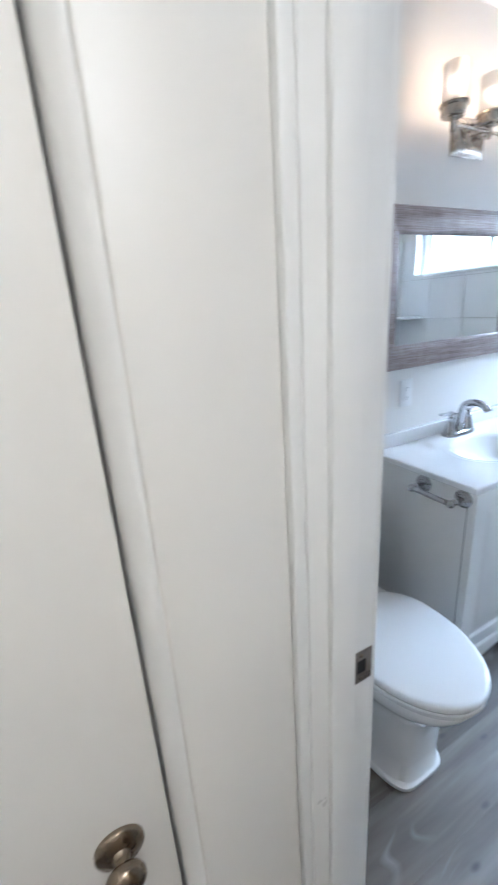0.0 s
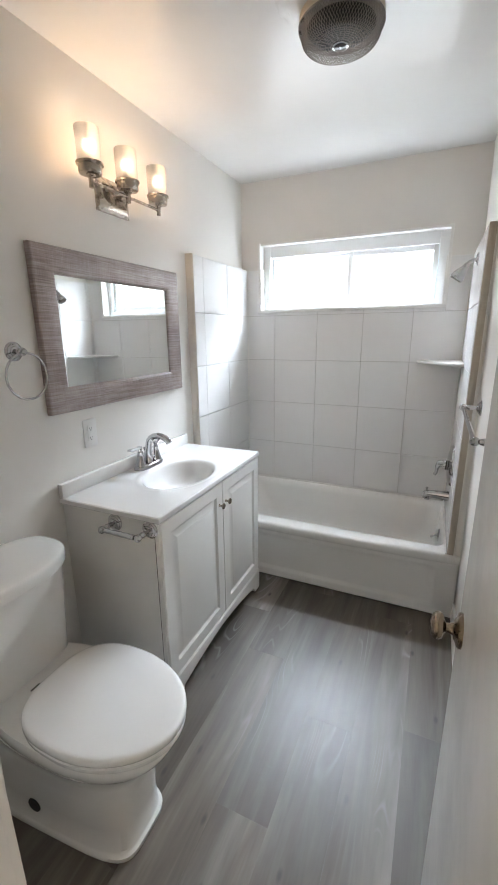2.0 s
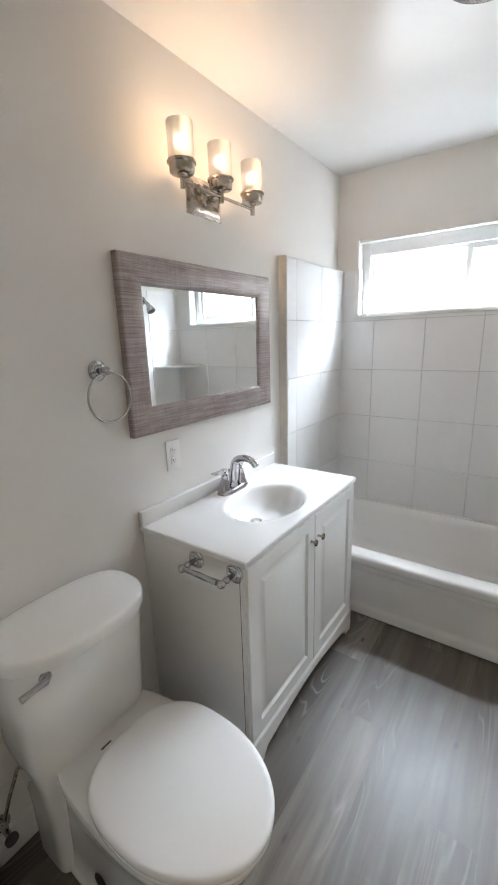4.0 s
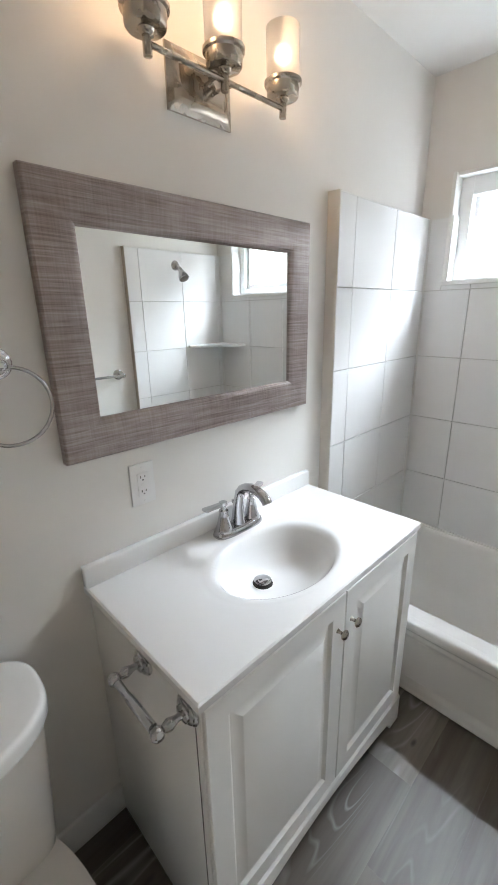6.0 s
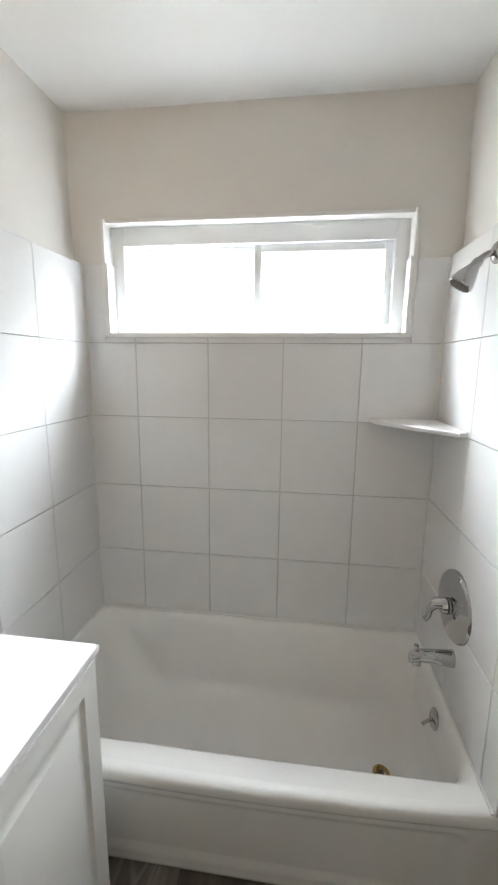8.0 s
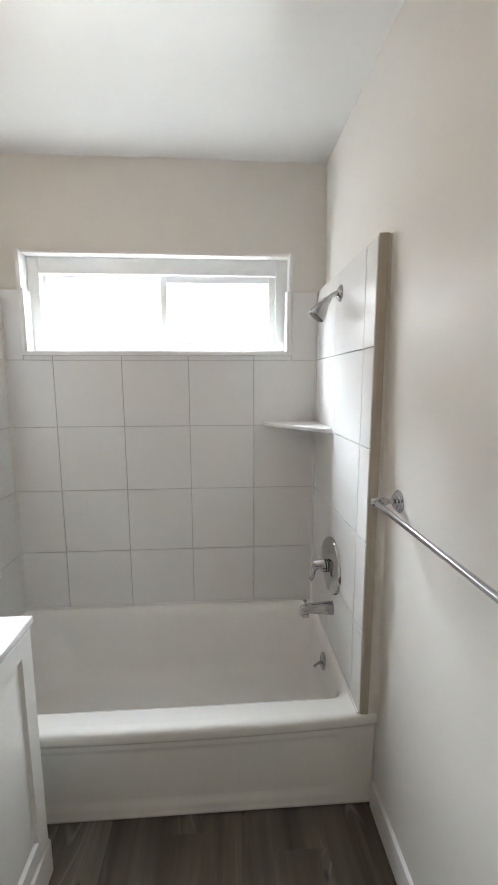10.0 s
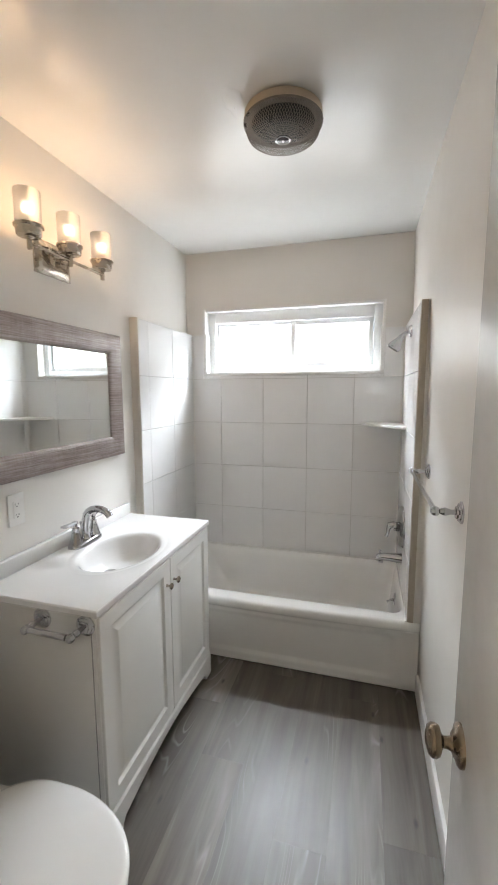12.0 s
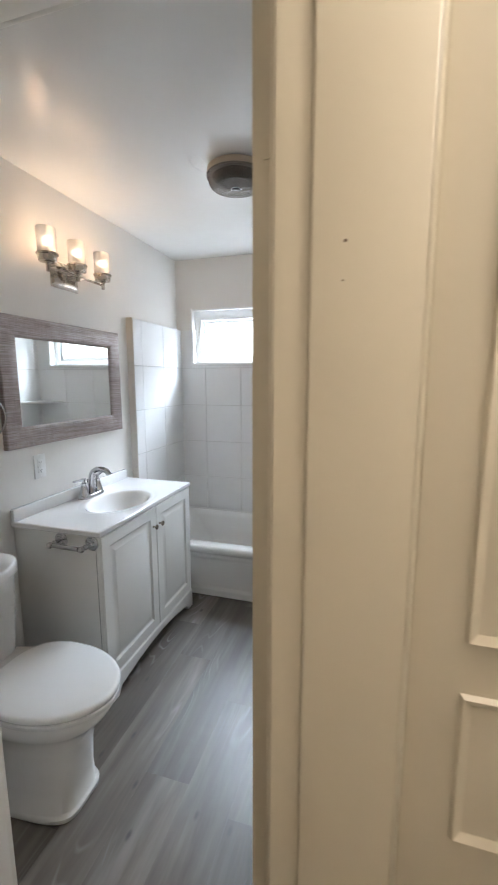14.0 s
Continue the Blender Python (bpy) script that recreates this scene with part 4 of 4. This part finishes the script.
part("tank_lid", tl, PORCELAIN, toilet, smooth=50)


def seat_ring(grow, z):
    out = []
    for i in range(80):
        t = 2 * math.pi * i / 80
        c, s = math.cos(t), math.sin(t)
        a = 0.184 + grow
        if s < 0:
            x, y = a * c, (0.262 + grow) * s
        else:
            x = a * math.copysign(abs(c) ** 0.62, c)
            y = (0.200 + grow) * abs(s) ** 0.62
        w = 1 - 0.15 * max(0, s) ** 1.8
        out.append((TCX + 0.008 + x * w, 1.016 + y, z))
    return out


part("seat", loft(bmesh.new(), [seat_ring(-0.012, 0.401), seat_ring(0.0, 0.403), seat_ring(0.003, 0.410), seat_ring(0.003, 0.418), seat_ring(-0.003, 0.4225)]), SEAT, toilet, smooth=50)
part("lid", loft(bmesh.new(), [seat_ring(-0.006, 0.4245), seat_ring(0.003, 0.427), seat_ring(0.006, 0.433), seat_ring(0.006, 0.443), seat_ring(0.003, 0.4475), seat_ring(-0.003, 0.4498), seat_ring(-0.012, 0.4506), seat_ring(-0.08, 0.4515)]), SEAT, toilet, smooth=50)
hgm = boxed(TCX - 0.080, TCX + 0.100, 1.190, 1.216, 0.398, 0.428, bevel=0.008, segments=3)
part("hinge_bar", hgm, SEAT, toilet)
lt = bmesh.new()
part("lever_hub", lathe(bmesh.new(), [(0.016, 0.0), (0.016, 0.006), (0.011, 0.012), (0.008, 0.014)], along((TCX - 0.142, 1.297, 0.712), (0, -1, 0)), 22), CHROME, toilet, "chrome lever hub")
tube(lt, [(TCX - 0.142, 1.286, 0.713), (TCX - 0.150, 1.277, 0.715), (TCX - 0.178, 1.274, 0.716), (TCX - 0.212, 1.274, 0.713)], [0.010, 0.010, 0.0075, 0.0095], 14)
part("flush_lever", lt, CHROME, toilet, "chrome flush lever")
part("bolt_hole", lathe(bmesh.new(), [(0.024, 0.0), (0.023, 0.002), (0.020, 0.0025), (0.0, 0.0026)], along((TCX - 0.1425, 1.190, 0.098), (-1, -0.06, 0.03)), 24), BLACK, toilet, "dark round bolt hole")
part("maker_mark", boxed(TCX - 0.045, TCX - 0.012, 1.262, 1.268, 0.4002, 0.4006), RUBBER, toilet, "small dark printed mark", 0)

supply = thing("water_stop_valve", "chrome water stop valve on the wall beside the toilet", "valve")
part("flange", lathe(bmesh.new(), [(0.028, 0.0), (0.026, 0.005), (0.010, 0.009)], along((0.235, ROOM_Y - 0.0145, 0.15), (0, -1, 0)), 22), CHROME, supply)
vb = bmesh.new()
tube(vb, [(0.235, ROOM_Y - 0.015, 0.15), (0.235, ROOM_Y - 0.075, 0.15)], 0.009, 12)
part("valve_body", vb, NICKEL, supply)
part("valve_handle", lathe(bmesh.new(), [(0.012, 0.0), (0.018, 0.004), (0.018, 0.014), (0.010, 0.018)], along((0.235, ROOM_Y - 0.075, 0.15), (0, -1, 0)), 18), RUBBER, supply, "dark oval valve handle")
hs = bmesh.new()
tube(hs, [(0.235, ROOM_Y - 0.06, 0.158), (0.238, ROOM_Y - 0.06, 0.21), (0.262, ROOM_Y - 0.06, 0.27), (0.290, ROOM_Y - 0.062, 0.33), (0.318, ROOM_Y - 0.07, 0.385)], 0.0055, 10)
part("supply_hose", hs, NICKEL, supply, "braided steel supply hose", 60)


# ---- chrome bath accessories with stepped rosettes ----
def post(parent, place, way, length, name="post"):
    """Stepped rosette with a turned arm ending in a ball."""
    m = along(place, way)
    p = part(name, lathe(bmesh.new(), [(0.010, 0.010), (0.008, 0.016), (0.0075, length * 0.42), (0.010, length * 0.52), (0.0125, length * 0.64), (0.010, length * 0.76), (0.007, length * 0.84), (0.009, length * 0.88)], m, 24), CHROME, parent)
    part("rosette", lathe(bmesh.new(), [(0.0330, 0.0), (0.0330, 0.004), (0.0305, 0.006), (0.0275, 0.007), (0.0270, 0.010), (0.0235, 0.012), (0.0195, 0.013), (0.0185, 0.017), (0.0130, 0.019), (0.0, 0.0195)], m, 32), CHROME, p)
    c = m @ Vector((0, 0, length))
    part("end_ball", lathe(bmesh.new(), [(0.0145 * math.sin(a), -0.0145 * math.cos(a)) for a in (math.pi * i / 12 for i in range(13))], Matrix.Translation(c), 24, False, False), CHROME, p)
    return c


towel_bar = thing("towel_bar", "chrome towel bar with round stepped rosettes on the white wall", "towel bar")
c0 = post(towel_bar, (1.134, 0.004, 1.157), (0, 1, 0), 0.072)
c1 = post(towel_bar, (1.765, 0.004, 1.157), (0, 1, 0), 0.072)
part("bar", tube(bmesh.new(), [c0, c1], 0.0078, 16), CHROME, towel_bar)

paper = thing("toilet_paper_holder", "empty chrome toilet paper holder on the side of the vanity cabinet", "toilet paper holder")
c0 = post(paper, (VX0, 1.262, 0.788), (-1, 0, 0), 0.070)
c1 = post(paper, (VX0, 1.098, 0.788), (-1, 0, 0), 0.070)
v = c1 - c0
part("roller", lathe(bmesh.new(), [(0.004, 0.012), (0.0085, 0.014), (0.0085, 0.060), (0.0100, 0.062), (0.0100, v.length - 0.016), (0.004, v.length - 0.012)], along(c0, v), 20), CHROME, paper)

ring = thing("towel_ring", "chrome towel ring hanging on the wall beside the mirror", "towel ring")
c0 = post(ring, (0.752, ROOM_Y, 1.426), (0, -1, 0), 0.046)
tr = bmesh.new()
R = 0.079
tube(tr, [(c0.x + 0.004 + R * math.sin(a), c0.y - 0.003, c0.z - 0.004 - R + R * math.cos(a)) for a in (2 * math.pi * i / 56 for i in range(57))], 0.0042, 12)
part("ring", tr, CHROME, ring, smooth=60)

# ---- mirror ----
mirror = thing("wall_mirror", "rectangular wall mirror in a wide taupe ribbed wooden frame", "mirror")
MX0, MX1, MZ0, MZ1, MW = 0.852, 1.742, 1.183, 1.793, 0.098
YB = ROOM_Y - 0.001
mprof = [(0.0, 0.0), (0.0, 0.022), (0.004, 0.027), (0.020, 0.0285), (0.080, 0.0235), (0.088, 0.022), (0.096, 0.018), (MW, 0.014), (MW, 0.006)]
corners = [(MX0, MZ0, 1, 1), (MX1, MZ0, -1, 1), (MX1, MZ1, -1, -1), (MX0, MZ1, 1, -1)]
for i, nm in enumerate(("bottom", "right", "top", "left")):
    bm = bmesh.new()
    rr = []
    for cx, cz, sx, sz in (corners[i], corners[(i + 1) % 4]):
        rr.append([(cx + sx * u, YB - d, cz + sz * u) for u, d in mprof] + [(cx + sx * MW, YB, cz + sz * MW)])
    loft(bm, rr)
    part("frame_rail", bm, FRAME_WOOD, mirror, smooth=25)
part("glass", boxed(MX0 + MW - 0.006, MX1 - MW + 0.006, YB - 0.0125, YB - 0.008, MZ0 + MW - 0.006, MZ1 - MW + 0.006), MIRROR, mirror, "clear mirror glass", 0)
part("backing", boxed(MX0 + MW - 0.008, MX1 - MW + 0.008, YB - 0.0075, YB - 0.004, MZ0 + MW - 0.008, MZ1 - MW + 0.008), DARK_SEAM_SHADE, mirror, "dark backing board", 0)

# ---- outlet ----
outlet = thing("wall_outlet", "white double wall outlet with test buttons above the vanity", "outlet")
OX, OZ = 1.048, 1.072
part("cover_plate", boxed(OX - 0.0365, OX + 0.0365, ROOM_Y - 0.006, ROOM_Y, OZ - 0.060, OZ + 0.060, bevel=0.002), PLASTIC, outlet)
part("insert", boxed(OX - 0.0165, OX + 0.0165, ROOM_Y - 0.0085, ROOM_Y - 0.006, OZ - 0.033, OZ + 0.033, bevel=0.001), PLASTIC, outlet)
for s in (-1, 1):
    zc = OZ + s * 0.0205
    for dx, h in ((-0.0062, 0.0045), (0.0062, 0.0040)):
        part("slot", boxed(OX + dx - 0.0011, OX + dx + 0.0011, ROOM_Y - 0.0088, ROOM_Y - 0.0084, zc - h + 0.002, zc + h), BLACK, outlet, smooth=0)
    part("ground_hole", lathe(bmesh.new(), [(0.0024, 0.0), (0.0020, 0.0004)], along((OX, ROOM_Y - 0.0085, zc - 0.008), (0, -1, 0)), 12), BLACK, outlet)
    part("test_button", boxed(OX - 0.007, OX + 0.007, ROOM_Y - 0.0095, ROOM_Y - 0.0086, OZ + s * 0.0035 - 0.0028, OZ + s * 0.0035 + 0.0028, bevel=0.0004), PLASTIC, outlet)
    part("screw", lathe(bmesh.new(), [(0.003, 0.0), (0.002, 0.0008)], along((OX, ROOM_Y - 0.006, OZ + s * 0.0485), (0, -1, 0)), 12), PLASTIC, outlet)

# ---- wall light over the mirror ----
sconce = thing("wall_light", "brushed nickel three-light wall lamp with frosted glass shades, switched on", "wall lamp")
SCX, SBY, SBZ = 1.335, 1.460, 2.040
pl = bmesh.new()
px0, px1, pz0, pz1 = 1.217, 1.414, 1.974, 2.106
prings = []
for inset, d in ((0.0, 0.0), (0.0, 0.006), (0.010, 0.010), (0.024, 0.018), (0.028, 0.019), (0.034, 0.017), (0.040, 0.017)):
    prings.append([(x, ROOM_Y - d, z) for x, z in ((px0 + inset, pz0 + inset), (px1 - inset, pz0 + inset), (px1 - inset, pz1 - inset), (px0 + inset, pz1 - inset))])
loft(pl, prings)
part("wall_plate", pl, NICKEL, sconce, smooth=20)
for dx in (-0.028, 0.028):
    part("arm", tube(bmesh.new(), [(SCX + dx * 0.6, ROOM_Y - 0.016, SBZ), (SCX + dx, SBY, SBZ)], 0.0048, 12), NICKEL, sconce)
part("centre_screw", lathe(bmesh.new(), [(0.004, 0.0), (0.004, 0.012), (0.007, 0.014), (0.006, 0.021), (0.0, 0.023)], along((SCX, ROOM_Y - 0.016, SBZ), (0, -1, 0)), 14), NICKEL, sconce)
part("bar", tube(bmesh.new(), [(SCX - 0.212, SBY, SBZ), (SCX + 0.212, SBY, SBZ)], 0.0062, 14), NICKEL, sconce)
for k in (-1, 0, 1):
    lx = SCX + k * 0.210
    m = Matrix.Translation((lx, SBY, 0))
    cup = part("lamp_cup", lathe(bmesh.new(), [(0.009, SBZ - 0.022), (0.0095, SBZ - 0.021), (0.0095, SBZ + 0.012), (0.016, SBZ + 0.016), (0.018, SBZ + 0.021), (0.040, SBZ + 0.023), (0.0425, SBZ + 0.026), (0.0445, SBZ + 0.050),
                                        (0.0500, SBZ + 0.053), (0.0505, SBZ + 0.060), (0.0480, SBZ + 0.061), (0.0440, SBZ + 0.058)], m, 36, True, False), NICKEL, sconce)
    g = bmesh.new()
    zb, zt = SBZ + 0.052, SBZ + 0.176
    lathe(g, [(0.020, zb), (0.0420, zb), (0.0435, zb + 0.010), (0.0445, zt - 0.006), (0.0438, zt), (0.0415, zt), (0.0410, zt - 0.008), (0.0400, zb + 0.004), (0.020, zb + 0.004)], m, 36, False, False)
    shade = part("shade", g, OPAL, sconce, "frosted glass cylinder shade", 50)
    shade.visible_shadow = False
    bl = bmesh.new()
    lathe(bl, [(0.006, SBZ + 0.098), (0.014, SBZ + 0.104), (0.019, SBZ + 0.116), (0.018, SBZ + 0.128), (0.011, SBZ + 0.137), (0.0, SBZ + 0.140)], m, 20)
    b = part("bulb", bl, BULB, sconce, "glowing warm bulb", 60)
    b.visible_shadow = False
    bulb_light("bulb_light", (lx, SBY, SBZ + 0.118), BULB_W, (1.0, 0.66, 0.40), 0.022)

# ---- ceiling heater ----
heater = thing("ceiling_heater", "round ceiling heater with perforated metal cage and cream rim", "ceiling heater")
HX, HY = 1.372, 0.588
hm = Matrix.Translation((HX, HY, 0))
part("rim_ring", lathe(bmesh.new(), [(0.126, CEIL), (0.133, CEIL - 0.004), (0.136, CEIL - 0.028), (0.132, CEIL - 0.033), (0.110, CEIL - 0.034)], hm, 56), CREAM_RING, heater, "cream metal rim")
part("housing", lathe(bmesh.new(), [(0.112, CEIL - 0.033), (0.100, CEIL - 0.045), (0.080, CEIL - 0.054), (0.0, CEIL - 0.055)], hm, 48), BLACK, heater, "dark inner housing")
part("heat_disc", lathe(bmesh.new(), [(0.055, CEIL - 0.055), (0.055, CEIL - 0.060), (0.045, CEIL - 0.062), (0.0, CEIL - 0.062)], hm, 40), RUBBER, heater, "dark heating disc")
patch = bmesh.new()
prings = []
for rad, dz in ((0.045, 0.0), (0.036, 0.0016), (0.024, 0.0010), (0.010, 0.0018)):
    ring_pts = []
    for i in range(36):
        a = 2 * math.pi * i / 36
        k = rad * (1 + 0.35 * noise.noise(Vector((math.cos(a) * 2, math.sin(a) * 2, rad * 60))))
        h = dz * (1 + 0.8 * noise.noise(Vector((math.cos(a) * 9, math.sin(a) * 9, rad * 200))))
        ring_pts.append((HX - 0.095 + k * 1.5 * math.cos(a), HY + 0.150 + k * 0.75 * math.sin(a), CEIL - h))
    prings.append(ring_pts)
loft(patch, prings)
structure("trim_plaster_patch", patch, CEILING, 20)
cage_prof = []
for i in range(6):
    u = i / 5
    cage_prof.append((0.1345 - 0.009 * u, CEIL - 0.034 - 0.024 * u))
for i in range(1, 7):
    a = math.pi / 2 * i / 6
    cage_prof.append((0.1265 - 0.030 * (1 - math.cos(a)), CEIL - 0.056 - 0.026 * math.sin(a)))
for r in (0.088, 0.080, 0.072, 0.064, 0.056, 0.048, 0.040, 0.032, 0.024):
    cage_prof.append((r, CEIL - 0.082 - 0.004 * (1 - (r / 0.09) ** 2)))
# open mesh: thin strands along and round the dome
wires = bmesh.new()


def strand(pts, w):
    """A thin square wire through the points."""
    prev = None
    first = None
    for i, p in enumerate(pts):
        d = (pts[min(i + 1, len(pts) - 1)] - pts[max(i - 1, 0)]).normalized()
        rad_dir = Vector((p.x - HX, p.y - HY, (p.z - CEIL + 0.02) * 1.5)).normalized()
        side = d.cross(rad_dir).normalized()
        q = [wires.verts.new(p + side * w + rad_dir * w), wires.verts.new(p - side * w + rad_dir * w), wires.verts.new(p - side * w - rad_dir * w), wires.verts.new(p + side * w - rad_dir * w)]
        if prev:
            for a in range(4):
                wires.faces.new((prev[a], prev[(a + 1) % 4], q[(a + 1) % 4], q[a]))
        prev = q


NS = 84
for i in range(NS):
    a = 2 * math.pi * i / NS
    for tw in (0.55, -0.55):
        lim = len(cage_prof) if i % 6 == 0 else (18 if i % 3 == 0 else (15 if i % 3 == 1 else 13))
        strand([Vector((HX + r * math.cos(a + tw * j / 20), HY + r * math.sin(a + tw * j / 20), z)) for j, (r, z) in enumerate(cage_prof[:lim])], 0.00065)
for r, z in cage_prof[13:]:
    strand([Vector((HX + r * math.cos(math.pi * i / 18), HY + r * math.sin(math.pi * i / 18), z)) for i in range(37)], 0.0006)
part("cage", wires, CAGE, heater, "grey perforated wire cage", 0, "stuff", False)
part("cage_rim", lathe(bmesh.new(), [(0.1365, CEIL - 0.031), (0.1378, CEIL - 0.034), (0.1365, CEIL - 0.038), (0.133, CEIL - 0.036)], hm, 56), CAGE, heater, "grey cage rim")
part("centre_badge", lathe(bmesh.new(), [(0.026, CEIL - 0.084), (0.026, CEIL - 0.088), (0.023, CEIL - 0.089)], hm, 36), CHROME, heater, "chrome badge ring")
part("badge_face", lathe(bmesh.new(), [(0.022, CEIL - 0.0885), (0.020, CEIL - 0.0898), (0.0, CEIL - 0.0899)], hm, 36), BADGE, heater, "glossy dark round badge")
part("badge_screw", lathe(bmesh.new(), [(0.005, CEIL - 0.0899), (0.004, CEIL - 0.092), (0.0, CEIL - 0.0925)], hm, 14), CHROME, heater)

# ---- tiles of the surround ----
def piece_mesh(name, sx, sy, t, c, mat):
    """A slab with a chamfered face: local z is its face normal, origin at the face's centre."""
    x, y = sx / 2, sy / 2
    vs = [(-x, -y, -t), (x, -y, -t), (x, y, -t), (-x, y, -t), (-x, -y, -c), (x, -y, -c), (x, y, -c), (-x, y, -c), (-x + c, -y + c, 0), (x - c, -y + c, 0), (x - c, y - c, 0), (-x + c, y - c, 0)]
    fs = [(0, 1, 5, 4), (1, 2, 6, 5), (2, 3, 7, 6), (3, 0, 4, 7), (4, 5, 9, 8), (5, 6, 10, 9), (6, 7, 11, 10), (7, 4, 8, 11), (8, 9, 10, 11), (3, 2, 1, 0)]
    me = bpy.data.meshes.new(name)
    me.from_pydata(vs, [], fs)
    me.materials.append(mat)
    return me


meshes = {}


def tile_at(wall, u0, u1, z0, z1):
    if u1 - u0 < 0.012 or z1 - z0 < 0.012:
        return
    g = 0.0012
    w, h = round(u1 - u0 - 2 * g, 4), round(z1 - z0 - 2 * g, 4)
    if (w, h) not in meshes:
        meshes[(w, h)] = piece_mesh("tile", w, h, 0.0065, 0.0012, TILE)
    uc, zc = (u0 + u1) / 2, (z0 + z1) / 2
    jit = random.uniform(-0.0004, 0.0006)
    tilt = Euler((radians(random.uniform(-0.12, 0.12)), radians(random.uniform(-0.12, 0.12)), 0)).to_matrix().to_4x4()
    if wall == "x":
        m = Matrix.Translation((TILE_X + jit, uc, zc)) @ Matrix(((0, 0, -1, 0), (-1, 0, 0, 0), (0, 1, 0, 0), (0, 0, 0, 1)))
    elif wall == "r":
        m = Matrix.Translation((uc, TILE_R + jit, zc)) @ Matrix(((-1, 0, 0, 0), (0, 0, 1, 0), (0, 1, 0, 0), (0, 0, 0, 1)))
    else:
        m = Matrix.Translation((uc, TILE_L + jit, zc)) @ Matrix(((1, 0, 0, 0), (0, 0, -1, 0), (0, 1, 0, 0), (0, 0, 0, 1)))
    ob = new("tile", meshes[(w, h)])
    ob.parent = tile_parent[wall]
    ob.matrix_basis = m @ tilt
    tagged(ob, kind="structure")


tile_parent = {"x": bpy.data.objects["tile_backer_window"], "r": bpy.data.objects["tile_backer_right"], "l": bpy.data.objects["tile_backer_left"]}
ROWS_Z = [RIM + 0.002, 0.677, 0.984, 1.291, 1.597, TILE_TOP]
COLS_Y = [TILE_R, 0.357, 0.661, 0.967, 1.275, TILE_L]
for z0, z1 in zip(ROWS_Z, ROWS_Z[1:]):
    for y0, y1 in zip(COLS_Y, COLS_Y[1:]):
        if z1 > WIN_Z0:
            zc = WIN_Z0 - 0.014
            a0, a1 = max(y0, WIN_Y0 - 0.012), min(y1, WIN_Y1 + 0.012)
            if a1 > a0 and y0 < a0:
                tile_at("x", y0, a0, z0, z1)
            if a1 > a0 and y1 > a1:
                tile_at("x", a1, y1, z0, z1)
            if a1 > a0:
                tile_at("x", a0, a1, z0, zc)
        else:
            tile_at("x", y0, y1, z0, z1)
    for x0, x1 in zip((1.865, 1.956, 2.272, 2.571), (1.956, 2.272, 2.571, TILE_X)):
        tile_at("r", x0, x1, z0 + (0.004 if z0 > 0.5 and z0 < 1.2 else 0), z1 + (0.004 if z1 > 0.5 and z1 < 1.2 else 0))
    for x0, x1 in zip((1.877, 1.982, 2.288, 2.590), (1.982, 2.288, 2.590, TILE_X)):
        tile_at("l", x0, x1, z0, z1)

# ---- floor planks ----
floor_ob = bpy.data.objects["floor"]
PW, PL = 0.180, 1.215
plank_meshes = {}
row = 0
y = 0.0 - 7 * PW
starts = {0: 1.13, 1: 0.55, 2: 1.039, 3: 0.62, 4: 1.28, 5: 0.35, 6: 0.90, 7: 0.10, 8: 1.4}
while y < ROOM_Y:
    y1 = min(y + PW, ROOM_Y)
    x = starts.get(round(y / PW), random.uniform(0, PL)) - 3 * PL
    while x < 1.93:
        a, c = max(x, -1.34), min(x + PL, 1.93)
        if c - a > 0.02:
            key = (round(c - a, 3), round(y1 - y, 3))
            if key not in plank_meshes:
                plank_meshes[key] = piece_mesh("plank", key[0] - 0.0001, key[1] - 0.0001, 0.0038, 0.0002, PLANK)
            ob = new("plank", plank_meshes[key])
            ob.parent = floor_ob
            ob.location = ((a + c) / 2, (y + y1) / 2, 0.0)
            tagged(ob, kind="structure")
        x += PL
    y += PW
